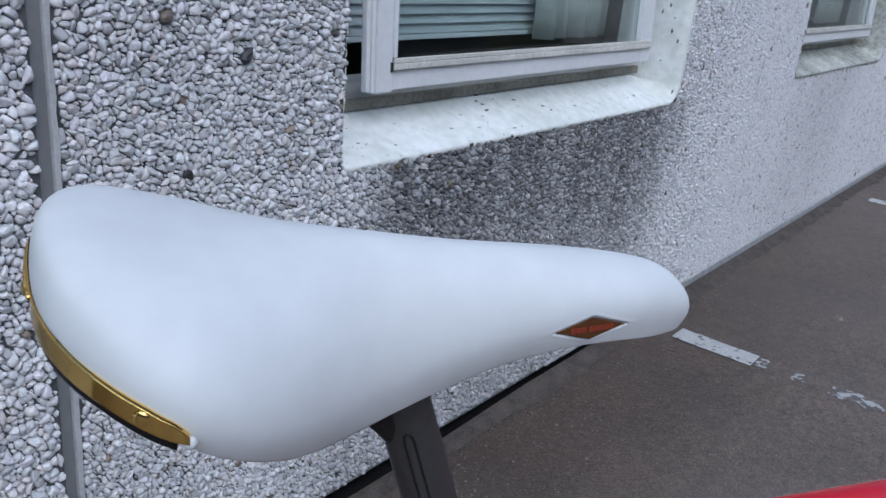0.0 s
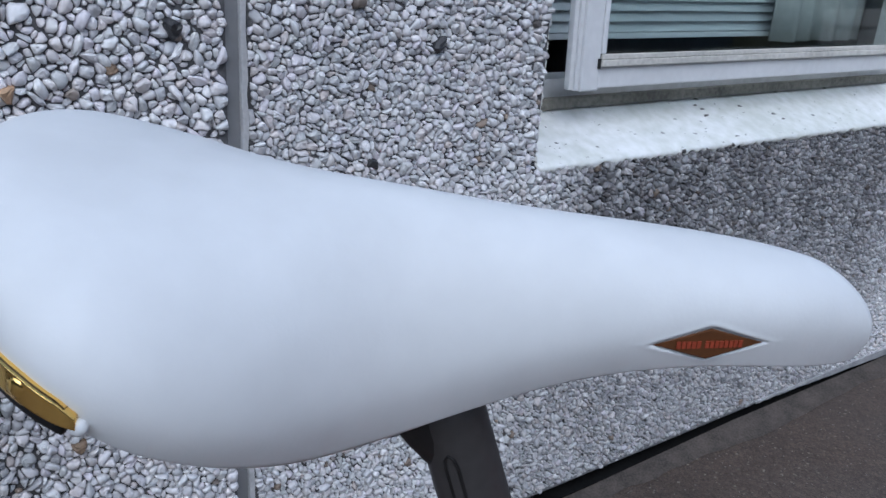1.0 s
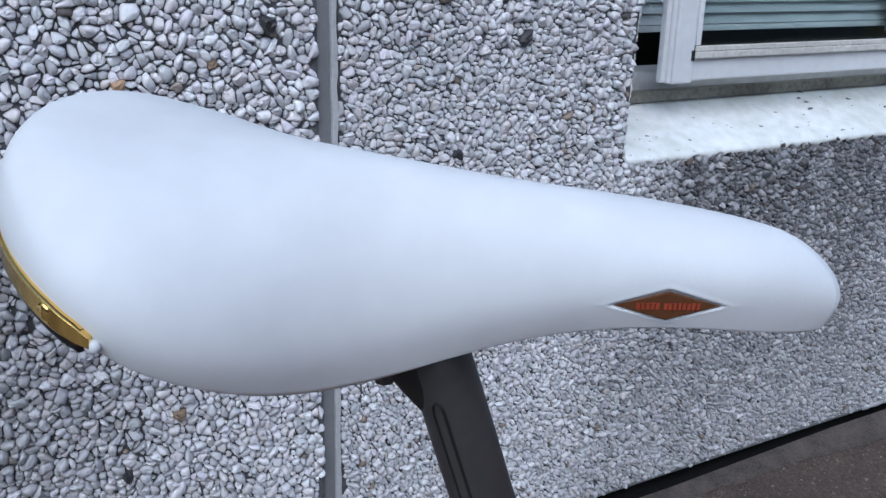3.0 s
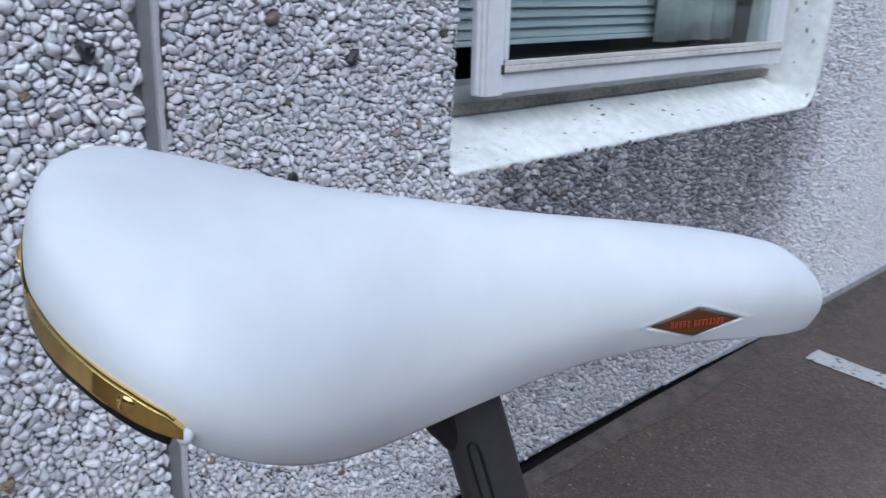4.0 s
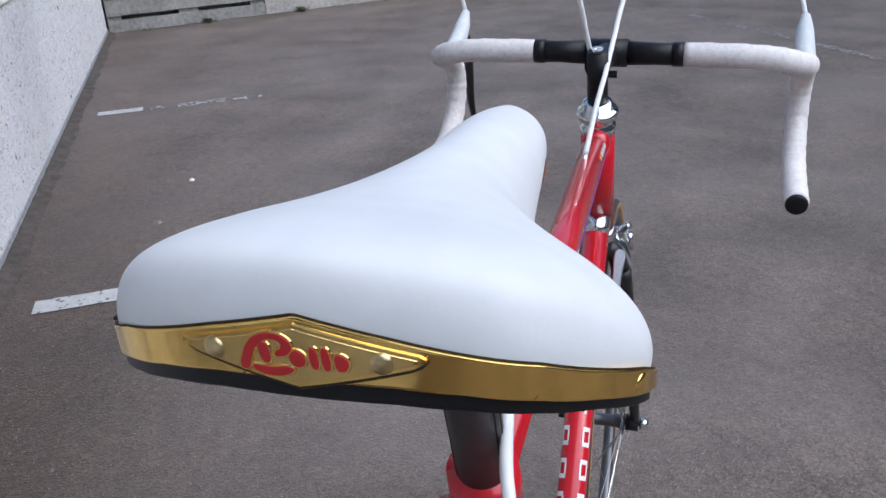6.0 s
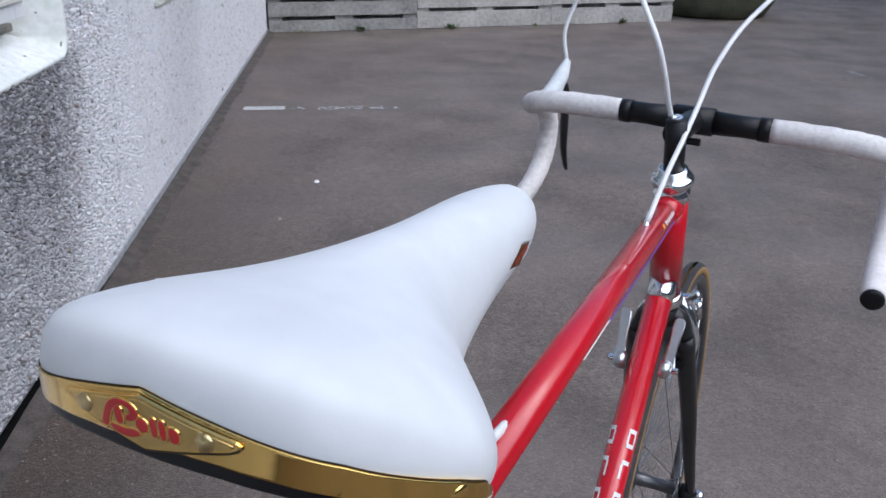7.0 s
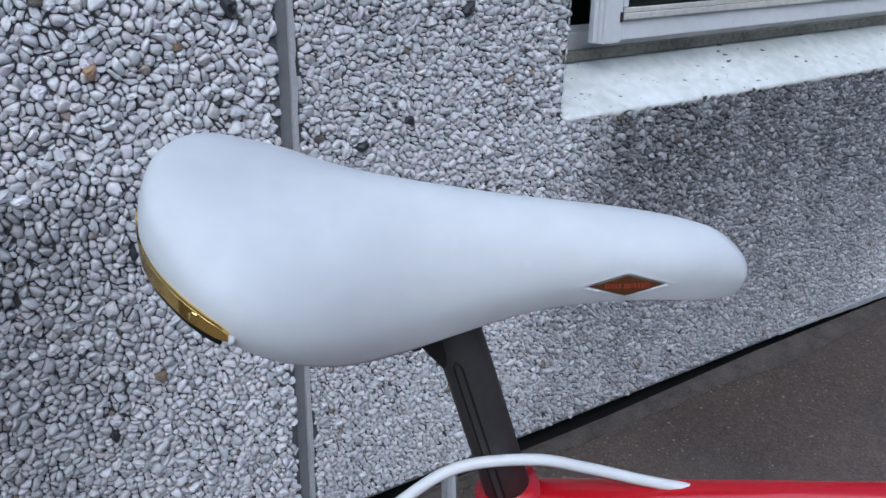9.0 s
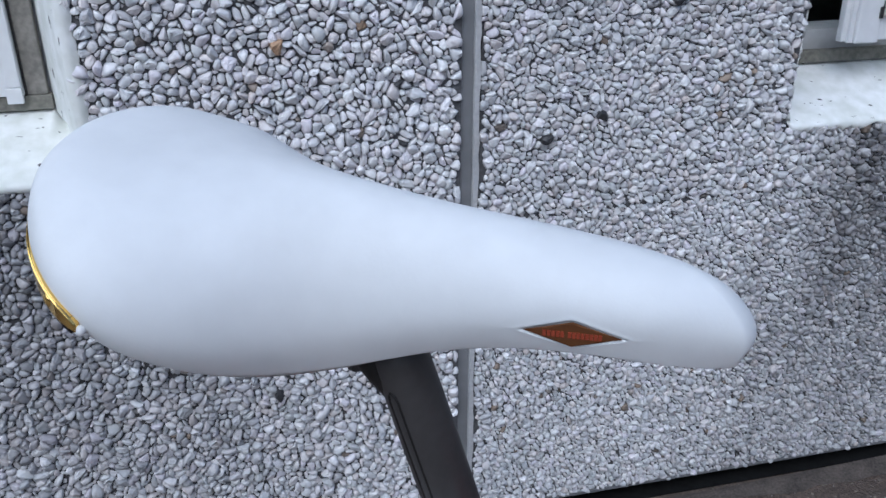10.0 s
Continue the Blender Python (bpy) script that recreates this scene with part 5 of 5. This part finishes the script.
part("cable_stop", sweep([(0.150, 0.0024, 0.8100), (0.128, 0.0024, 0.8128), (0.122, 0.0022, 0.8142)], [0.0030, 0.0040, 0.0034], 10), M_RED, bike, "red brazed cable stop", smooth=True)

# shift levers on the down tube
for sg in (1, -1):
    pv = Vector((0.532, sg * 0.019, 0.640))
    boss = part("shifter", lathe([(0, 0.010), (0.006, 0.0105), (0.010, 0.009), (0.012, 0.005)], pv, pv + Vector((0, sg, 0)), 18), M_ALLOY, bike, "alloy down tube shift lever", smooth=True)
    ax, nv = Vector((0.56, 0, 0.8285)), Vector((-0.8285, 0, 0.56))    # along the lever and out of its broad face
    edge = [(-0.010, 0.0055), (0.004, 0.0075), (0.016, 0.0048), (0.032, 0.0050), (0.047, 0.0062), (0.054, 0.0055), (0.057, 0.003)]
    ring = [(u, w) for u, w in edge] + [(u, -w) for u, w in reversed(edge)]
    b = bmesh.new()
    rows = [[b.verts.new(pv + ax * u + nv * o + Vector((0, sg * (0.007 + 0.06 * max(0, u)) + w * g, 0))) for u, w in ring] for o, g in ((-0.0022, 0.8), (-0.0012, 1.0), (0.0012, 1.0), (0.0022, 0.8))]
    grid_faces(b, rows, closed=True)
    b.faces.new(rows[0])
    b.faces.new(rows[-1])
    part("arm", b, M_ALLOY, boss, "flat alloy lever blade")
    part("screw", lathe([(0.012, 0.004), (0.018, 0.004), (0.019, 0.002)], pv, pv + Vector((0, sg, 0)), 12), M_CHROME, boss)

# fork, front brake, front wheel
HUB = Vector((0.7536, 0, 0.3265))
crown = on_axis(0.668)
fork = steered(part("fork_crown", sweep([on_axis(0.676), on_axis(0.655)], [0.017, 0.018], 20), M_FORK, bike, "dark grey fork crown", smooth=True))
for sg in (1, -1):
    part("shoulder", sweep([crown + Vector((0, 0, -0.004)), crown + Vector((0.003, sg * 0.018, -0.010)), crown + Vector((0.008, sg * 0.027, -0.035))], [0.012, 0.011, 0.0105], 14, smooth_n=4), M_FORK, fork, smooth=True)
    part("blade", sweep([crown + Vector((0.008, sg * 0.027, -0.034)), crown.lerp(HUB, 0.45) + Vector((0, sg * 0.037, 0)), crown.lerp(HUB, 0.75) + Vector((-0.004, sg * 0.044, 0)), HUB + Vector((0, sg * 0.050, 0))], [0.0135, 0.0120, 0.0095, 0.007], 14, smooth_n=6, flat=0.85), M_FORK, fork, "dark grey fork blade", smooth=True)
caliper = steered(part("front_brake", sweep([crown + Vector((0.022, -0.034, -0.075)), crown + Vector((0.030, -0.036, -0.045)), crown + Vector((0.030, -0.022, -0.010)), crown + Vector((0.028, 0.0, 0.004)), crown + Vector((0.030, 0.022, -0.010)), crown + Vector((0.030, 0.036, -0.045)), crown + Vector((0.022, 0.034, -0.075))], [0.0045, 0.006, 0.007, 0.0075, 0.007, 0.006, 0.0045], 12, smooth_n=5), M_CHROME, bike, "chromed side-pull front brake", smooth=True))
part("arm", sweep([crown + Vector((0.034, -0.004, 0.0)), crown + Vector((0.036, -0.024, 0.004)), crown + Vector((0.034, -0.034, 0.012))], [0.006, 0.005, 0.0045], 12, smooth_n=4), M_CHROME, caliper, smooth=True)
for sg in (1, -1):
    part("brake_pad", box(crown.x + 0.010, crown.x + 0.048, sg * 0.024 - 0.006, sg * 0.024 + 0.006, crown.z - 0.080, crown.z - 0.068, 0.002), M_BLACK, caliper)
    part("quick_release", sweep([crown + Vector((0.036, -0.033, 0.0)), crown + Vector((0.040, -0.037, -0.022))], [0.005, 0.003], 10), M_CHROME, caliper, smooth=True) if sg > 0 else None


def wheel(c, turn_m):
    """A spoked racing wheel: tyre with tan sidewalls, rim, hub and spokes."""
    w = part("wheel", lathe([(-0.035, 0.010), (-0.033, 0.019), (-0.029, 0.019), (-0.027, 0.010), (0, 0.0085), (0.027, 0.010), (0.029, 0.019), (0.033, 0.019), (0.035, 0.010)], c, c + Vector((0, 1, 0)), 24), M_RIM, bike, "thin spoked racing wheel", smooth=True)
    w.matrix_basis = turn_m
    for name, prof, mt in (("tyre", [(0.3265, 0.0), (0.326, 0.004), (0.324, 0.0078), (0.321, 0.0103), (0.317, 0.0112), (0.313, 0.0100), (0.310, 0.0082)], (M_RUBBER, M_TAN)), ("rim", [(0.310, 0.0084), (0.307, 0.0100), (0.3025, 0.0100), (0.2975, 0.0080), (0.295, 0.0045), (0.2945, 0.0)], (M_RIM,))):
        b = bmesh.new()
        ring_pts = [(r, s) for r, s in prof] + [(r, -s) for r, s in reversed(prof) if s > 0]
        rows = []
        for k in range(96):
            a = 2 * math.pi * k / 96
            rows.append([b.verts.new(c + Vector((r * math.cos(a), s, r * math.sin(a)))) for r, s in ring_pts])
        for k in range(96):
            p, q = rows[k], rows[(k + 1) % 96]
            for i in range(len(ring_pts) - 1):
                f = b.faces.new((p[i], q[i], q[i + 1], p[i + 1]))
                f.material_index = 1 if len(mt) > 1 and min(ring_pts[i][0], ring_pts[i + 1][0]) < 0.320 else 0
        part(name, b, mt, w, "black tyre with tan sidewalls" if name == "tyre" else "dark grey rim", smooth=True)
    first = None
    for k in range(32):
        a = 2 * math.pi * k / 32
        sg = 1 if k % 2 else -1
        lead = 0.55 if (k // 2) % 2 else -0.55
        p = c + Vector((0.018 * math.cos(a + lead), sg * 0.031, 0.018 * math.sin(a + lead)))
        q = c + Vector((0.296 * math.cos(a), sg * 0.003, 0.296 * math.sin(a)))
        part("spoke", sweep([p, q], 0.0007, 5), M_STEEL, w)
    part("skewer", sweep([c + Vector((0, -0.064, 0)), c + Vector((0, 0.062, 0))], 0.004, 10), M_BLACK, w)
    part("axle_nut", sweep([c + Vector((0, -0.056, 0)), c + Vector((0, -0.068, 0))], [0.009, 0.007], 14), M_CHROME, w, smooth=True)
    part("lock_nut", sweep([c + Vector((0, -0.054, 0)), c + Vector((0, -0.036, 0))], 0.012, 14), M_BLACK, w, smooth=True)
    return w


wheel(HUB, TURN)
wheel(REAR, Matrix.Identity(4))


# ---- pebbles of the wall, last: thousands of small stones ----
def in_opening(x, z, g):
    return any(o[0] - g < x < o[1] + g and SILL_Z - g < z < HEAD_Z for o in OPENINGS)


def in_joint(x, g):
    return any(j - g < x < j + 0.0275 + g for j in JOINTS)


def scatter(x0, x1, z0, z1, step, rng, gap=0.045):
    """Close-packed uneven cells: each is the outline of one stone."""
    cells = {}
    dz = step * 0.866
    rows, cols = int((z1 - z0) / dz) + 1, int((x1 - x0) / step) + 1
    for i in range(-1, rows + 1):
        for k in range(-1, cols + 1):
            cells[i, k] = (x0 + (k + 0.5 * (i % 2) + rng.uniform(-0.46, 0.46)) * step, z0 + (i + 0.5 + rng.uniform(-0.46, 0.46)) * dz, rng.choice((-0.30, -0.18, -0.06, 0.0, 0.10, 0.24, 0.34)) + rng.uniform(-0.06, 0.06))
    out = []
    for (i, k), (x, z, w) in cells.items():
        if not (x0 < x < x1 and z0 - 0.3 * step < z < z1) or in_opening(x, z, step * 0.3) or in_joint(x, step * 0.3):
            continue
        own = rng.choice((-0.2, 0.3, 0.6, 1.0, 1.2, 1.7))
        poly = [(-1.1 * step, -1.1 * step), (1.1 * step, -1.1 * step), (1.1 * step, 1.1 * step), (-1.1 * step, 1.1 * step)]
        for di in (-2, -1, 0, 1, 2):
            for dk in (-2, -1, 0, 1, 2):
                q = cells.get((i + di, k + dk))
                if q is None or (di == 0 and dk == 0):
                    continue
                ax, az = q[0] - x, q[1] - z
                d2 = ax * ax + az * az
                if d2 > 4.8 * step * step:
                    continue
                c = d2 * (0.5 + (w - q[2]) * 0.5) - math.sqrt(d2) * step * gap * own
                new_poly = []
                for p, r in zip(poly, poly[1:] + poly[:1]):
                    sp, sr = p[0] * ax + p[1] * az - c, r[0] * ax + r[1] * az - c
                    if sp <= 0:
                        new_poly.append(p)
                    if (sp < 0) != (sr < 0) and sp != sr:
                        u = sp / (sp - sr)
                        new_poly.append((p[0] + (r[0] - p[0]) * u, p[1] + (r[1] - p[1]) * u))
                poly = new_poly
                if len(poly) < 3:
                    break
            if len(poly) < 3:
                break
        if len(poly) < 3:
            continue
        clean = []
        poly = [(p[0], max(p[1], z0 - z)) for p in poly]    # cut off level at the foot of the panel
        for p in poly:
            if not clean or math.hypot(p[0] - clean[-1][0], p[1] - clean[-1][1]) > step * 0.14:
                clean.append(p)
        if len(clean) > 3 and math.hypot(clean[0][0] - clean[-1][0], clean[0][1] - clean[-1][1]) < step * 0.14:
            clean.pop()
        if len(clean) >= 3:
            size = sum(math.hypot(*p) for p in clean) / len(clean)
            out.append((x, z, size, tuple(clean)))
    return out


def pebble_geometry(x, z, size, poly, rng, low, foot=0.034, relief=1.0):
    """A worn stone, half sunk into the mortar, on the outline of its cell."""
    pts = []
    if low:
        pts = list(poly)
    else:    # a rounded stone, a little larger than its cell, so that neighbours press into each other
        ang, stretch = rng.uniform(0, math.pi), rng.uniform(1.0, 1.30)
        ca, sa = math.cos(ang), math.sin(ang)
        for p, q in zip(poly, poly[1:] + poly[:1]):
            for u in (0.25, 0.75):
                j = rng.uniform(0.93, 1.10)
                px, pz = (p[0] + (q[0] - p[0]) * u) * j, (p[1] + (q[1] - p[1]) * u) * j
                a, c = (px * ca + pz * sa) * stretch, (pz * ca - px * sa) / stretch ** 0.4
                pts.append((a * ca - c * sa, a * sa + c * ca))
    n = len(pts)
    h = (size * rng.uniform(0.42, 1.05) + 0.0010) * relief
    tx, tz = rng.uniform(-0.4, 0.4) * relief, rng.uniform(-0.4, 0.4) * relief
    cx, cz = rng.uniform(-0.25, 0.25) * size, rng.uniform(-0.25, 0.25) * size
    vs, fs = [], []
    rings = ((1.0, 0.0), (0.90, 0.62), (0.58, 0.95)) if not low else ((1.0, 0.0), (0.72, 0.85))
    for r, d in rings:
        for px, pz in pts:
            ux, uz = px * r + cx * (1 - r), pz * r + cz * (1 - r)
            y = h * d + (ux * tx + uz * tz) * d
            y *= 1 + rng.uniform(-0.18, 0.18)
            px = x + ux
            for q in JOINTS if foot > 0 else ():    # cut off along the edges of the panels
                px = min(px, q - 0.0008) if x < q else max(px, q + 0.0265)
            vs.append((px, WALL_Y - max(y, -0.001 if d == 0 else 0.0005), max(z + uz, foot)))
    vs.append((x + cx, WALL_Y - h - (cx * tx + cz * tz), z + cz))
    for k in range(len(rings) - 1):
        for i in range(n):
            j = (i + 1) % n
            fs.append((k * n + i, k * n + j, (k + 1) * n + j, (k + 1) * n + i))
    k = len(rings) - 1
    for i in range(n):
        fs.append((k * n + i, k * n + (i + 1) % n, len(vs) - 1))
    return vs, fs


def stone_mesh(name, V, Fc, material, smooth=True):
    me = bpy.data.meshes.new(name)
    me.from_pydata(V, [], Fc)
    me.materials.append(material)
    flags = [smooth] * len(Fc)
    for i, f in enumerate(Fc):    # broken stones among the worn ones: every third face run stays flat
        flags[i] = smooth and (min(f) // 33) % 3 != 0
    me.polygons.foreach_set("use_smooth", flags)
    me.update()
    return me


def pebble_field(cells, rng, low, material=M_PEBBLE, relief=1.0):
    V, Fc = [], []
    for c in cells:
        vs, fs = pebble_geometry(*c, rng, low, relief=relief)
        o = len(V)
        V += vs
        Fc += [tuple(i + o for i in f) for f in fs]
    ob = new("pebbles", stone_mesh("pebbles", V, Fc, material))
    ob.parent = wall
    return tagged(ob, "grey exposed pebbles set in mortar", kind="stuff")


rng = random.Random(5)
LANDMARKS = [(0.176, 0.929, 0), (0.547, 0.902, 0), (0.105, 0.880, 1), (0.036, 0.413, 1), (-0.001, 0.867, 2), (0.372, 0.718, 0), (0.451, 0.750, 0), (0.154, 0.803, 0), (-0.035, 0.337, 0), (0.16, 0.72, 0), (0.02, 0.62, 0)]
M_STONES = [mat("black_stone", (0.04, 0.04, 0.043), 0.5, 0, 0.2, 60, 300, 0.3, 200), mat("brown_stone", (0.20, 0.14, 0.09), 0.6, 0, 0.2, 60, 300, 0.3, 200), mat("ochre_stone", (0.46, 0.30, 0.18), 0.6, 0, 0.2, 60, 300, 0.3, 200)]
near = scatter(-0.75, 0.256, 0.034, 1.13, 0.0118, rng, 0.05) + scatter(0.256, 1.20, 0.034, 0.60, 0.0092, rng, 0.06) + scatter(0.256, 1.20, 0.60, 1.13, 0.0106, rng, 0.05)
single = [c for c in near if 0.30 < c[0] < 0.49 and 0.76 < c[1] < 0.95][:300]
odd = []
for lx, lz, kind in LANDMARKS:
    odd.append((min(near, key=lambda c: (c[0] - lx) ** 2 + (c[1] - lz) ** 2), kind))
single = [c for c in single if c not in [o[0] for o in odd]]
chosen = set(single) | {o[0] for o in odd}
pebble_field([c for c in near if c not in chosen and c[0] < 0.256], rng, False)
pebble_field([c for c in near if c not in chosen and c[0] > 0.256], rng, False, M_PEBBLE_FINE)
beyond = scatter(1.20, 2.8, 0.034, 1.1, 0.0098, rng, 0.03)
worn = {c for c in beyond if rng.random() < (c[0] - 1.85) / 0.75}    # past the window the stones lie ever deeper in pale cement
pebble_field([c for c in beyond if c not in worn], rng, True, M_PEBBLE_FINE, 0.85)
pebble_field([c for c in beyond if c in worn], rng, True, M_PEBBLE_PALE, 0.4)
pebble_field(scatter(2.8, 4.6, 0.034, 1.0, 0.0120, rng, 0.012), rng, True, M_PEBBLE_PALE, 0.24)
pebble_field(scatter(-2.95, -0.75, 0.034, 1.13, 0.022, rng, 0.03), rng, True)
pebble_field(scatter(-2.95, 8.95, 1.13, 2.74, 0.030, rng, 0.03), rng, True)
pebble_field(scatter(4.6, 7.48, 0.034, 0.95, 0.019, rng, 0.012), rng, True, M_PEBBLE_PALE, 0.2)
for (x, z, size, poly), material, grow in [(c, M_PEBBLE_ONE, 1.0) for c in single] + [(c, M_STONES[k], 1.5) for c, k in odd]:
    vs, fs = pebble_geometry(0, 0, size * grow, tuple((p[0] * grow, p[1] * grow) for p in poly), rng, False, -9.0)
    ob = new("pebble", stone_mesh("pebble", [(v[0], v[1] - WALL_Y, v[2]) for v in vs], fs, material))
    ob.parent = wall
    ob.matrix_basis = pose(x, WALL_Y - (0.0012 if grow > 1 else 0.0), z)
